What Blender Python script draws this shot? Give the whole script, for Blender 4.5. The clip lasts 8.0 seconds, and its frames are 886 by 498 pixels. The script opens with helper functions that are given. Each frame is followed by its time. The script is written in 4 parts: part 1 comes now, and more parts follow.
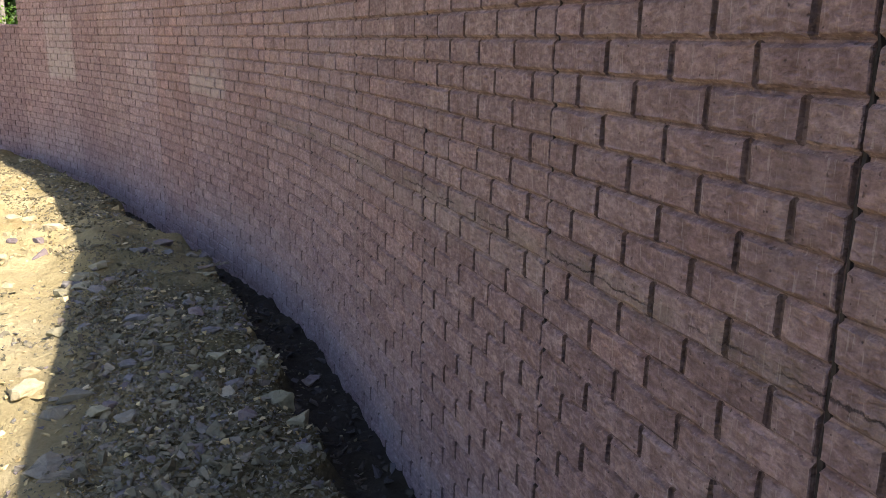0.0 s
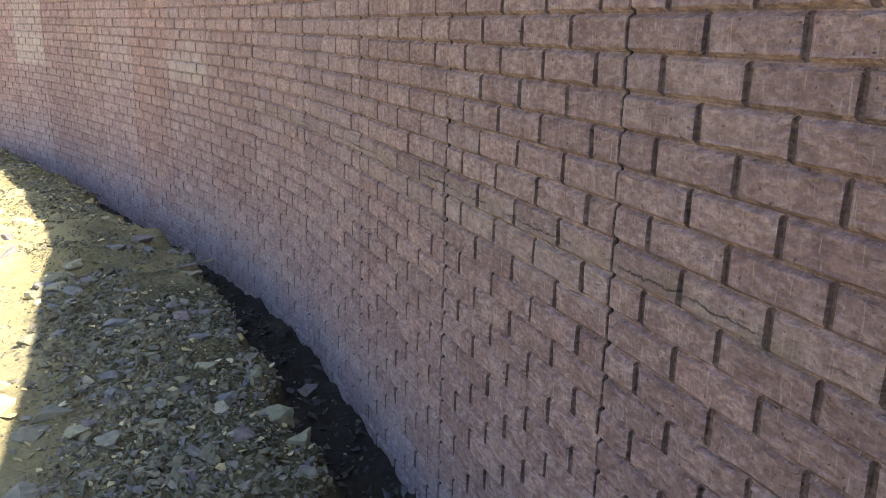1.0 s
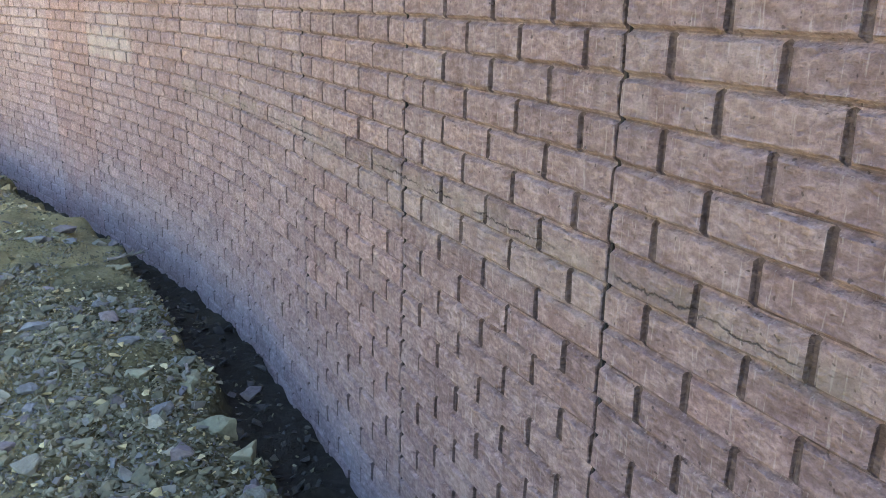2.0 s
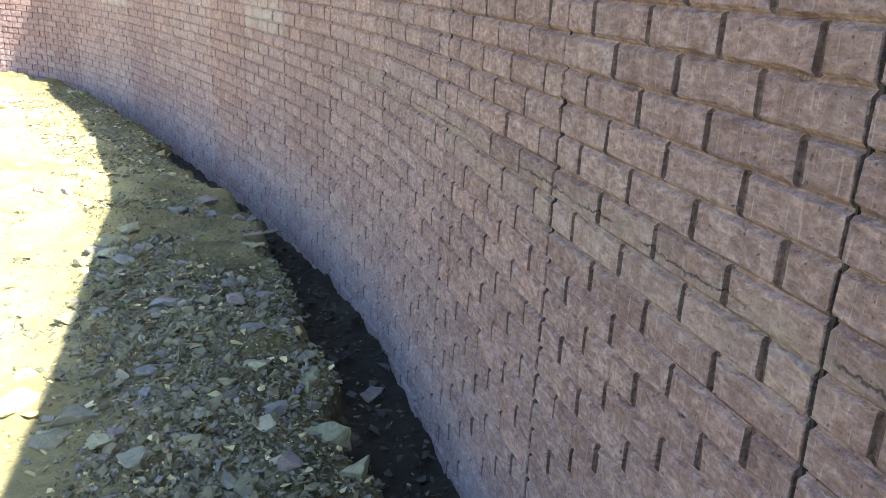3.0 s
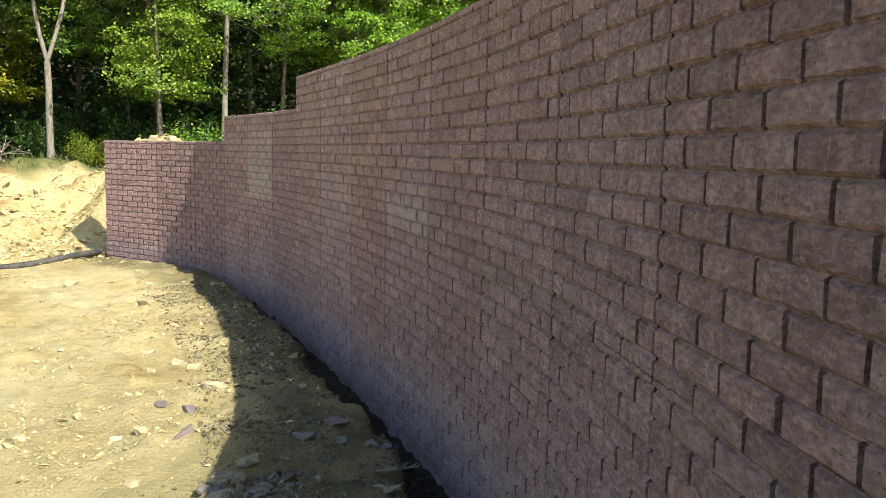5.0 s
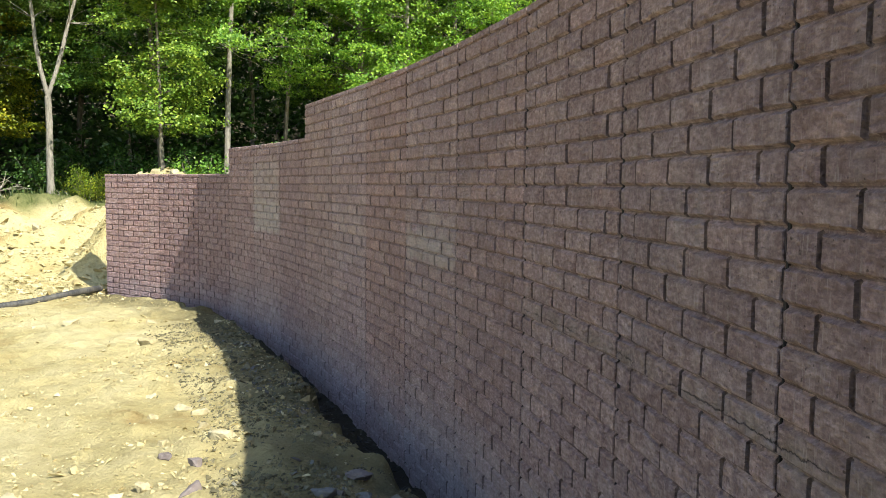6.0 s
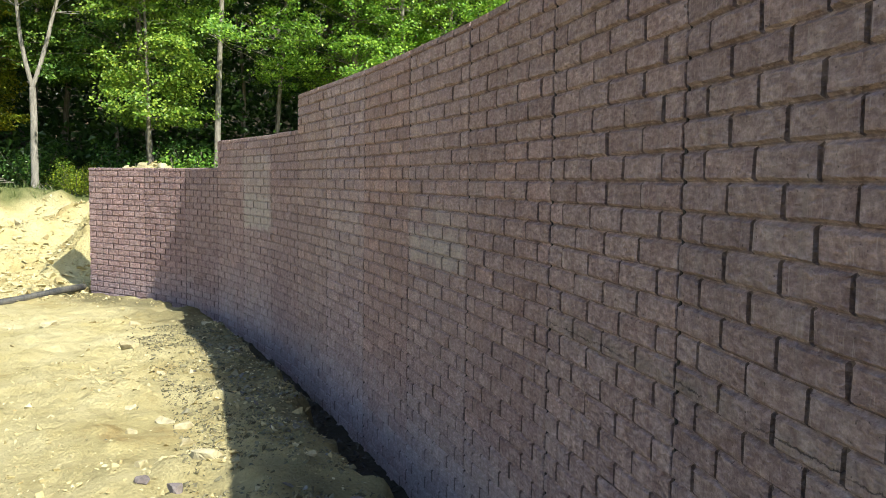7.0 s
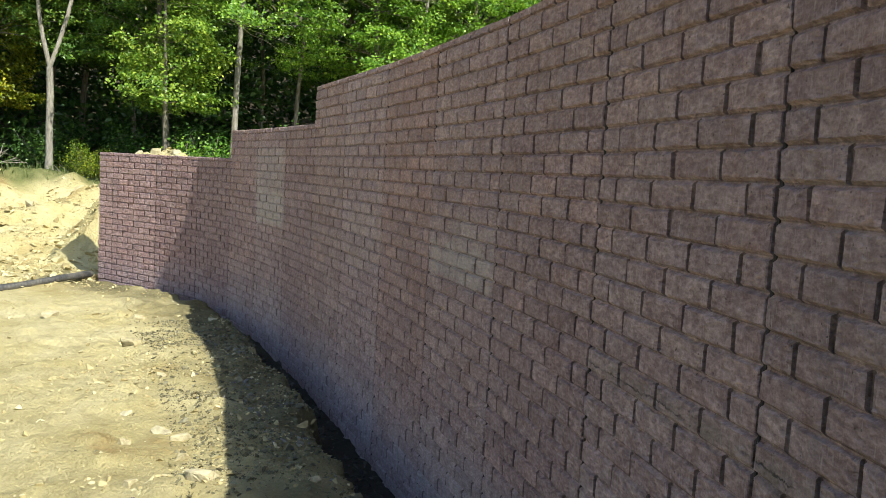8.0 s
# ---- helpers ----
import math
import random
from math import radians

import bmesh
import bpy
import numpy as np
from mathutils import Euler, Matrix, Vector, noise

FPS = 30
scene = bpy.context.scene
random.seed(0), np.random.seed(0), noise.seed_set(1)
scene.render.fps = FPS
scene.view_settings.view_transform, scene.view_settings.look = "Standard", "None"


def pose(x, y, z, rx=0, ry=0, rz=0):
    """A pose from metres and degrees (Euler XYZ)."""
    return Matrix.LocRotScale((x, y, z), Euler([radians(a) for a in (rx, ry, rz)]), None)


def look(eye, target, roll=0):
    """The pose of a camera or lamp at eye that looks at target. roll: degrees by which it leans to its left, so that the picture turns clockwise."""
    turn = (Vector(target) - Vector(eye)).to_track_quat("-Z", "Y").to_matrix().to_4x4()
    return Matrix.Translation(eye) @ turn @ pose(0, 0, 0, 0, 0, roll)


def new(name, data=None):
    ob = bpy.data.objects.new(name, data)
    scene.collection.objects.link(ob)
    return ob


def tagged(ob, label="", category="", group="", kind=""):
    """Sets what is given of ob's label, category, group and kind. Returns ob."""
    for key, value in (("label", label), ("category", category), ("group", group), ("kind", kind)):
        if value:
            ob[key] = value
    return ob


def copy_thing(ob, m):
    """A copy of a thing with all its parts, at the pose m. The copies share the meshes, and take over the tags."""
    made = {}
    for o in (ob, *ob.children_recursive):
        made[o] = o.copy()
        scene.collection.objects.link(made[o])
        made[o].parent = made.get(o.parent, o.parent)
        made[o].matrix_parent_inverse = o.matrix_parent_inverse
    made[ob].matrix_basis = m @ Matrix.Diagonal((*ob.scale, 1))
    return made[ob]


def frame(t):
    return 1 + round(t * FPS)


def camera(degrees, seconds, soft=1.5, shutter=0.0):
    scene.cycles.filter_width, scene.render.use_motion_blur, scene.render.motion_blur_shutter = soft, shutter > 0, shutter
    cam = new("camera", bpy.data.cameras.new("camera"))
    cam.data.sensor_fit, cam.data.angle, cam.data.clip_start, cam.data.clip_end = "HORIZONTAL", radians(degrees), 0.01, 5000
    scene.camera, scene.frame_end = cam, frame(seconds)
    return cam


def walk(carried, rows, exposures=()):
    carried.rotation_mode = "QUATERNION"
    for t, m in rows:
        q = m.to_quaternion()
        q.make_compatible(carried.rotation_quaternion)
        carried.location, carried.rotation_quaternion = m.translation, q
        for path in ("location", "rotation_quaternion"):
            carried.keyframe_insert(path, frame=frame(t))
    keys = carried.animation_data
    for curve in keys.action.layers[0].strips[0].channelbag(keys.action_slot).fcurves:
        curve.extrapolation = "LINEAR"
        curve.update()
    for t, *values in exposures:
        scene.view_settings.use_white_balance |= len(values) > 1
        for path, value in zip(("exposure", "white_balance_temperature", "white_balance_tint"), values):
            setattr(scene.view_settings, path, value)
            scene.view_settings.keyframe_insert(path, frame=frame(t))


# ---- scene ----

# ---------------------------------------------------------------- camera
cam = camera(56.2, 8.0, soft=0.7)
PATH = [
    (0, (-0.245, -1.985, 1.538), (-0.257, -0.045, 1.054), 1.01),
    (0.5, (-0.270, -1.877, 1.521), (-0.273, 0.059, 1.019), 1.53),
    (1, (-0.402, -1.674, 1.508), (-0.353, 0.259, 0.999), 1.34),
    (1.5, (-0.472, -1.548, 1.500), (-0.262, 0.370, 0.974), 1.83),
    (1.7, (-0.467, -1.507, 1.502), (-0.254, 0.406, 0.959), 1.40),
    (2.8, (-0.419, -1.112, 1.511), (-0.438, 0.792, 0.901), 3.26),
    (3, (-0.446, -1.066, 1.502), (-0.586, 0.829, 0.879), 2.99),
    (3.5, (-0.569, -0.869, 1.521), (-0.767, 1.017, 0.886), 2.95),
    (4, (-0.692, -0.727, 1.566), (-0.956, 1.199, 1.099), 1.58),
    (4.5, (-0.717, -0.589, 1.553), (-1.175, 1.326, 1.200), 0.55),
    (5, (-0.689, -0.332, 1.576), (-1.170, 1.596, 1.346), 1.12),
    (5.2, (-0.702, -0.282, 1.587), (-1.183, 1.647, 1.373), 1.41),
    (6.3, (-0.999, 0.070, 1.537), (-1.479, 2.007, 1.395), 0.19),
    (6.5, (-1.036, 0.119, 1.538), (-1.504, 2.057, 1.388), 0.29),
    (7, (-1.103, 0.384, 1.541), (-1.568, 2.322, 1.380), 0.85),
    (7.5, (-1.157, 0.593, 1.605), (-1.618, 2.532, 1.436), 2.56),
    (8, (-1.241, 0.728, 1.606), (-1.737, 2.658, 1.429), 3.12),
]
EXPOSURES = [
    (0.0, 1.45, 6500, 25), (0.5, 1.36, 6450, 25), (1.0, 2.08, 6400, 16), (1.5, 2.55, 6000, 8), (1.7, 2.72, 5950, 8), (2.8, 2.80, 6000, 7), (3.0, 2.50, 6100, 6), (3.5, 1.17, 6750, 15),
    (4.0, 1.00, 6750, 15), (4.5, 0.96, 6550, 12), (5.0, 1.04, 6500, 11), (6.5, 1.16, 6100, 6), (8.0, 0.98, 6100, 6),
]
walk(cam, [(t, look(eye, aim, roll)) for t, eye, aim, roll in PATH], EXPOSURES)

# ---------------------------------------------------------------- light
SUN_AZ, SUN_EL = radians(123), radians(43.8)
SUN_DIR = Vector((math.sin(SUN_AZ) * math.cos(SUN_EL), math.cos(SUN_AZ) * math.cos(SUN_EL), math.sin(SUN_EL)))
world = bpy.data.worlds.new("sky")
scene.world = world
world.use_nodes = True
sky = world.node_tree.nodes.new("ShaderNodeTexSky")
sky.sky_type, sky.sun_disc = "NISHITA", False
sky.sun_elevation, sky.sun_rotation = SUN_EL, SUN_AZ
world.node_tree.links.new(sky.outputs[0], world.node_tree.nodes["Background"].inputs[0])
world.node_tree.nodes["Background"].inputs[1].default_value = 0.11
lamp = bpy.data.lights.new("sun", "SUN")
lamp.energy, lamp.angle, lamp.color = 4.7, radians(0.5), (1.0, 0.93, 0.80)
sun = new("sun", lamp)
sun.matrix_world = look(SUN_DIR * 50, (0, 0, 0))

# ---------------------------------------------------------------- plan
BRICK, COURSE, LEVEL0 = 0.2286, 0.0762, 1.55      # brick module, course height, height of course line 0
HEADINGS = [19.1] * 6 + [20.0, 21.2, 21.2, 22.1, 27.0, 30.8, 33.3, 34.9, 37.2, 37.3, 39.7, 43.5, 45.6, 53.6, 64.8, 70.4, 70.4]
FIRST = -28                                        # brick count at the wall's first corner; 0 is at the world's origin
PANEL = 4 * BRICK
LENGTHS = [PANEL] * (len(HEADINGS) - 1) + [1.32 * BRICK]   # the wall ends in a narrow strip


def corners():
    """The plan of the wall's face, one corner a panel seam."""
    pts = [Vector((0, 0))]
    for a, length in zip(HEADINGS, LENGTHS):
        pts.append(pts[-1] + length * Vector((-math.sin(radians(a)), math.cos(radians(a)))))
    origin = pts[-FIRST // 4]
    return [p - origin for p in pts]


CORNERS = corners()
END = Vector((-8.363, 10.123))                    # foot of the bank beyond the wall
TALL, MID, LOW = 9.5, 5.55, 1.5                    # tops, in courses above line 0
rng = np.random.default_rng(7)


# ---------------------------------------------------------------- materials
def material(name):
    m = bpy.data.materials.new(name)
    m.use_nodes = True
    return m, m.node_tree, m.node_tree.nodes["Principled BSDF"]


def node(tree, kind, inputs=(), **props):
    n = tree.nodes.new(kind)
    for key, value in props.items():
        if key == "operation":
            n.operation = value
        elif key == "blend_type":
            n.blend_type = value
        elif key == "data_type":
            n.data_type = value
    for key, value in dict(inputs).items():
        if isinstance(value, bpy.types.NodeSocket):
            tree.links.new(value, n.inputs[key])
        else:
            n.inputs[key].default_value = value
    return n


def position(tree):
    return tree.nodes.new("ShaderNodeNewGeometry").outputs["Position"]


def grain(tree, where, scale, detail=4.0, rough=0.6):
    return node(tree, "ShaderNodeTexNoise", {"Vector": where, "Scale": scale, "Detail": detail, "Roughness": rough}).outputs["Fac"]


def ramp(tree, fac, stops):
    n = tree.nodes.new("ShaderNodeValToRGB")
    tree.links.new(fac, n.inputs[0])
    e = n.color_ramp.elements
    while len(e) < len(stops):
        e.new(0.5)
    for el, (at, col) in zip(e, stops):
        el.position, el.color = at, ((*col, 1) if len(col) == 3 else col)
    return n.outputs[0]


def blend(tree, fac, a, b, kind="MIX"):
    n = tree.nodes.new("ShaderNodeMix")
    n.data_type, n.blend_type = "RGBA", kind
    for key, value in ((0, fac), (6, a), (7, b)):
        if isinstance(value, bpy.types.NodeSocket):
            tree.links.new(value, n.inputs[key])
        else:
            n.inputs[key].default_value = (*value, 1) if isinstance(value, tuple) else value
    return n.outputs[2]


def calc(tree, op, a, b=0.0, c=0.0):
    n = tree.nodes.new("ShaderNodeMath")
    n.operation = op
    for i, value in enumerate((a, b, c)):
        if isinstance(value, bpy.types.NodeSocket):
            tree.links.new(value, n.inputs[i])
        else:
            n.inputs[i].default_value = value
    return n.outputs[0]


def span(tree, value, low, high):
    """1 between low and high, with soft ends of a tenth."""
    soft = 0.06 * (high - low) + 0.012
    up = node(tree, "ShaderNodeMapRange", {0: value, 1: low - soft, 2: low + soft}).outputs[0]
    down = node(tree, "ShaderNodeMapRange", {0: value, 1: high - soft, 2: high + soft, 3: 1.0, 4: 0.0}).outputs[0]
    return calc(tree, "MULTIPLY", up, down)


def bump(tree, shader, height, strength, distance):
    b = node(tree, "ShaderNodeBump", {"Height": height, "Strength": strength, "Distance": distance})
    tree.links.new(b.outputs[0], shader.inputs["Normal"])
    return b


def wall_material(name, soil_shade):
    """Red-brown stained concrete cast to look like rough brick: streaks, grey bloom, patches and one long cold joint."""
    m, t, s = material(name)
    p = position(t)
    info = t.nodes.new("ShaderNodeObjectInfo")
    island = t.nodes.new("ShaderNodeNewGeometry").outputs["Random Per Island"]
    each = calc(t, "FRACT", calc(t, "ADD", island, info.outputs["Random"]))
    fine = grain(t, p, 140, 5, 0.7)
    mid = grain(t, p, 17, 4, 0.6)
    broad = grain(t, p, 1.6, 3, 0.55)
    base = ramp(t, mid, [(0.25, (0.252, 0.168, 0.158)), (0.5, (0.348, 0.250, 0.240)), (0.75, (0.445, 0.336, 0.322))])
    base = blend(t, 0.55, base, ramp(t, each, [(0.0, (0.72, 0.68, 0.68)), (0.3, (0.95, 0.90, 0.90)), (0.6, (1.0, 1.0, 1.0)), (0.85, (1.12, 1.14, 1.12)), (1.0, (1.26, 1.18, 1.14))]), "MULTIPLY")
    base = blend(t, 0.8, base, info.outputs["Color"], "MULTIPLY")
    # wear pales the high points; the relief's light and shade are painted in too
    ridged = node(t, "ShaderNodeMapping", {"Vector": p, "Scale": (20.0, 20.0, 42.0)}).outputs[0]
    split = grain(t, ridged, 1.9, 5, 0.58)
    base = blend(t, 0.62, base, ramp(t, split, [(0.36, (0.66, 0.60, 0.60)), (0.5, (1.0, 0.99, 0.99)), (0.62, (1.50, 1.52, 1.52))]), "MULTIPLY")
    base = blend(t, 0.42, base, ramp(t, fine, [(0.36, (0.62, 0.60, 0.60)), (0.62, (1.32, 1.32, 1.32))]), "MULTIPLY")
    # pale lime bloom in blotches and vertical runs
    flat = node(t, "ShaderNodeMapping", {"Vector": p, "Scale": (9.0, 9.0, 1.1)}).outputs[0]
    runs = grain(t, flat, 2.2, 5, 0.65)
    bloom = calc(t, "MULTIPLY", ramp(t, runs, [(0.45, (0, 0, 0)), (0.72, (1, 1, 1))]), ramp(t, broad, [(0.38, (0.1, 0.1, 0.1)), (0.62, (1, 1, 1))]))
    base = blend(t, calc(t, "MULTIPLY", bloom, 0.42), base, (0.40, 0.34, 0.32))
    # pits
    scratch = node(t, "ShaderNodeMapping", {"Vector": p, "Scale": (150.0, 150.0, 13.0)}).outputs[0]
    scratch = ramp(t, grain(t, scratch, 1.0, 3, 0.6), [(0.60, (0, 0, 0)), (0.68, (1, 1, 1))])
    base = blend(t, calc(t, "MULTIPLY", scratch, 0.3), base, (0.64, 0.56, 0.53))
    pits = ramp(t, grain(t, p, 95, 1, 0.3), [(0.22, (1, 1, 1)), (0.26, (0, 0, 0))])
    base = blend(t, calc(t, "MULTIPLY", pits, 0.6), base, (0.05, 0.035, 0.03))
    sep = node(t, "ShaderNodeSeparateXYZ", {0: p})
    x, y, z = sep.outputs
    # repaired grey patches: middle of the patch, way along the face, half length, low, high
    wob = calc(t, "MULTIPLY", calc(t, "SUBTRACT", grain(t, p, 7, 3), 0.5), 0.16)
    zz = calc(t, "ADD", z, wob)
    # the two that start at -0.3 paint the paler light along the wall's foot
    patches = [(-2.14, 4.54, 33.3, 0.42, 1.10, 1.27, 0.42), (-2.05, 4.40, 33.3, 0.30, 1.27, 1.40, 0.18), (-4.93, 8.17, 43.5, 0.44, 1.04, 1.37, 0.55),
               (-4.95, 8.19, 43.5, 0.44, 1.37, 1.78, 0.30), (-3.19, 6.03, 37.2, 0.40, 0.95, 1.35, 0.10), (-5.2, 8.5, 45.0, 0.9, -0.3, 0.55, 0.10),
               (-1.7, 3.8, 30.0, 1.3, -0.3, 0.36, 0.10), (-0.17, 0.43, 21.2, 0.5, 0.92, 1.05, 0.14), (-0.49, 1.28, 21.2, 0.45, 0.93, 1.03, 0.14)]
    for px, py, a, half, low, high, much in patches:
        along = calc(t, "ADD", calc(t, "MULTIPLY", calc(t, "SUBTRACT", x, px), -math.sin(radians(a))), calc(t, "MULTIPLY", calc(t, "SUBTRACT", y, py), math.cos(radians(a))))
        mask = calc(t, "MULTIPLY", span(t, along, -half, half), span(t, zz, low, high))
        mask = calc(t, "MULTIPLY", mask, ramp(t, mid, [(0.25, (0.5, 0.5, 0.5)), (0.6, (1, 1, 1))]))
        base = blend(t, calc(t, "MULTIPLY", mask, much), base, (0.62, 0.57, 0.51))
    # blue-grey skylight painted into the colour of the lowest courses
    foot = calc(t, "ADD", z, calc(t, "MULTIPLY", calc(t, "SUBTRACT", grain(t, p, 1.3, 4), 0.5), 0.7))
    foot_sky = node(t, "ShaderNodeMapRange", {0: foot, 1: -0.1, 2: 0.38, 3: 0.30, 4: 0.0}).outputs[0]
    foot_sky = calc(t, "MULTIPLY", foot_sky, ramp(t, each, [(0.0, (0.35, 0.35, 0.35)), (1.0, (1, 1, 1))]))
    base = blend(t, foot_sky, base, (0.40, 0.40, 0.45))
    # the cold joint: a thin ragged dark line and a smeared grey band on it
    line = calc(t, "ADD", z, calc(t, "MULTIPLY", calc(t, "SUBTRACT", grain(t, p, 3.0, 6, 0.7), 0.5), 0.034))
    line = calc(t, "ADD", line, calc(t, "MULTIPLY", calc(t, "SUBTRACT", grain(t, p, 42.0, 4, 0.7), 0.5), 0.030))
    reach = node(t, "ShaderNodeMapRange", {0: y, 1: 3.3, 2: 3.45, 3: 1.0, 4: 0.0}).outputs[0]
    off = calc(t, "ABSOLUTE", calc(t, "SUBTRACT", line, 1.045))
    broken = ramp(t, grain(t, p, 5.0, 3), [(0.44, (0, 0, 0)), (0.56, (1, 1, 1))])
    crack = calc(t, "MULTIPLY", calc(t, "MULTIPLY", node(t, "ShaderNodeMapRange", {0: off, 1: 0.0008, 2: 0.0028, 3: 1.0, 4: 0.0}).outputs[0], reach), broken)
    band = calc(t, "MULTIPLY", calc(t, "MULTIPLY", node(t, "ShaderNodeMapRange", {0: off, 1: 0.01, 2: 0.05, 3: 0.45, 4: 0.0}).outputs[0], reach), ramp(t, grain(t, p, 9, 4), [(0.35, (0, 0, 0)), (0.65, (1, 1, 1))]))
    base = blend(t, band, base, (0.26, 0.23, 0.18))
    base = blend(t, calc(t, "MULTIPLY", crack, 0.6), base, (0.012, 0.010, 0.009))
    # soil tone, plus painted shade for the joints and brick undersides
    base = blend(t, soil_shade, base, (0.062, 0.040, 0.032))
    t.links.new(base, s.inputs["Base Color"])
    s.inputs["Roughness"].default_value = 0.86
    s.inputs["Specular IOR Level"].default_value = 0.35
    # split-face relief runs along the courses
    relief = calc(t, "ADD", calc(t, "MULTIPLY", split, 0.8), calc(t, "MULTIPLY", fine, 0.22))
    relief = calc(t, "SUBTRACT", relief, calc(t, "ADD", calc(t, "MULTIPLY", crack, 0.6), calc(t, "MULTIPLY", pits, 0.25)))
    bump(t, s, relief, 1.0, 0.04)
    return m


def concrete_material():
    m, t, s = material("grey_concrete")
    p = position(t)
    base = ramp(t, grain(t, p, 9, 5, 0.6), [(0.3, (0.20, 0.17, 0.15)), (0.7, (0.38, 0.34, 0.30))])
    t.links.new(base, s.inputs["Base Color"])
    s.inputs["Roughness"].default_value = 0.9
    bump(t, s, grain(t, p, 60, 5, 0.7), 0.8, 0.01)
    return m


def seam_shade_material():
    m, t, s = material("seam_shade")
    p = position(t)
    # near-black colour that stands in for the shade inside the seam
    t.links.new(ramp(t, grain(t, p, 40, 4, 0.7), [(0.35, (0.012, 0.010, 0.010)), (0.62, (0.035, 0.028, 0.026)), (0.72, (0.20, 0.17, 0.15))]), s.inputs["Base Color"])
    s.inputs["Roughness"].default_value = 0.95
    return m


def soil_material():
    """Yellow clayey subsoil with crushed shale, near-black in the trench and wood, turning to grass on the terrace."""
    m, t, s = material("clay_soil")
    p = position(t)
    big, mid, fine = grain(t, p, 0.9, 4, 0.6), grain(t, p, 6.5, 5, 0.65), grain(t, p, 55, 5, 0.7)
    base = ramp(t, big, [(0.28, (0.33, 0.225, 0.085)), (0.42, (0.468, 0.400, 0.188)), (0.72, (0.592, 0.526, 0.302))])
    base = blend(t, 0.65, base, ramp(t, mid, [(0.25, (0.58, 0.54, 0.46)), (0.48, (0.96, 0.95, 0.93)), (0.75, (1.16, 1.16, 1.18))]), "MULTIPLY")
    base = blend(t, 0.42, base, ramp(t, fine, [(0.3, (0.66, 0.64, 0.60)), (0.6, (1.08, 1.08, 1.08))]), "MULTIPLY")
    zone = node(t, "ShaderNodeAttribute")
    zone.attribute_name = "zone"
    sep = node(t, "ShaderNodeSeparateColor", {0: zone.outputs["Color"]})
    shale_shade, dark_soil, grass = sep.outputs
    # shale tone, with the wall's shadow also painted into this darker soil
    grey = ramp(t, grain(t, p, 38, 4, 0.6), [(0.3, (0.035, 0.032, 0.016)), (0.55, (0.10, 0.090, 0.045)), (0.75, (0.19, 0.172, 0.095))])
    base = blend(t, calc(t, "MULTIPLY", shale_shade, ramp(t, mid, [(0.3, (0.7, 0.7, 0.7)), (0.6, (1, 1, 1))])), base, grey)
    base = blend(t, calc(t, "MULTIPLY", dark_soil, 0.9), base, ramp(t, mid, [(0.3, (0.014, 0.012, 0.011)), (0.7, (0.045, 0.038, 0.034))]))
    base = blend(t, grass, base, ramp(t, mid, [(0.3, (0.055, 0.075, 0.020)), (0.7, (0.16, 0.17, 0.06))]))
    t.links.new(base, s.inputs["Base Color"])
    s.inputs["Roughness"].default_value = 0.95
    s.inputs["Specular IOR Level"].default_value = 0.2
    crumbs = node(t, "ShaderNodeTexVoronoi", {"Vector": p, "Scale": 48.0, "Randomness": 1.0}).outputs["Distance"]
    h = calc(t, "ADD", calc(t, "MULTIPLY", grain(t, p, 33, 7, 0.75), 0.9), calc(t, "MULTIPLY", crumbs, -0.15))
    bump(t, s, h, 1.0, 0.042)
    return m


def stone_material(name, stops, per_object):
    m, t, s = material(name)
    p = position(t)
    if per_object:
        each = t.nodes.new("ShaderNodeObjectInfo").outputs["Random"]
    else:
        each = t.nodes.new("ShaderNodeNewGeometry").outputs["Random Per Island"]
    base = ramp(t, each, stops)
    base = blend(t, 0.7, base, ramp(t, grain(t, p, 30, 5, 0.65), [(0.3, (0.6, 0.58, 0.55)), (0.65, (1.15, 1.15, 1.15))]), "MULTIPLY")
    dust = ramp(t, grain(t, p, 12, 3, 0.6), [(0.48, (0, 0, 0)), (0.65, (1, 1, 1))])
    base = blend(t, calc(t, "MULTIPLY", dust, 0.3), base, blend(t, 0.5, base, (0.36, 0.30, 0.15)))
    t.links.new(base, s.inputs["Base Color"])
    s.inputs["Roughness"].default_value = 0.8
    bump(t, s, grain(t, p, 90, 5, 0.7), 0.7, 0.008)
    return m


def leaf_material(name, stops):
    m, t, s = material(name)
    geo = t.nodes.new("ShaderNodeNewGeometry")
    info = t.nodes.new("ShaderNodeObjectInfo")
    each = geo.outputs["Random Per Island"]
    clump = grain(t, geo.outputs["Position"], 0.55, 3, 0.6)
    fac = calc(t, "ADD", calc(t, "MULTIPLY", each, 0.45), calc(t, "MULTIPLY", clump, 0.75))
    base = ramp(t, calc(t, "SUBTRACT", fac, 0.1), stops)
    base = blend(t, 1.0, base, info.outputs["Color"], "MULTIPLY")
    t.links.new(base, s.inputs["Base Color"])
    s.inputs["Roughness"].default_value = 0.42
    s.inputs["Specular IOR Level"].default_value = 0.5
    through_leaf = node(t, "ShaderNodeBsdfTranslucent", {"Color": base})
    mix = node(t, "ShaderNodeMixShader", {0: 0.38, 1: s.outputs[0], 2: through_leaf.outputs[0]})
    t.links.new(mix.outputs[0], t.nodes["Material Output"].inputs[0])
    return m


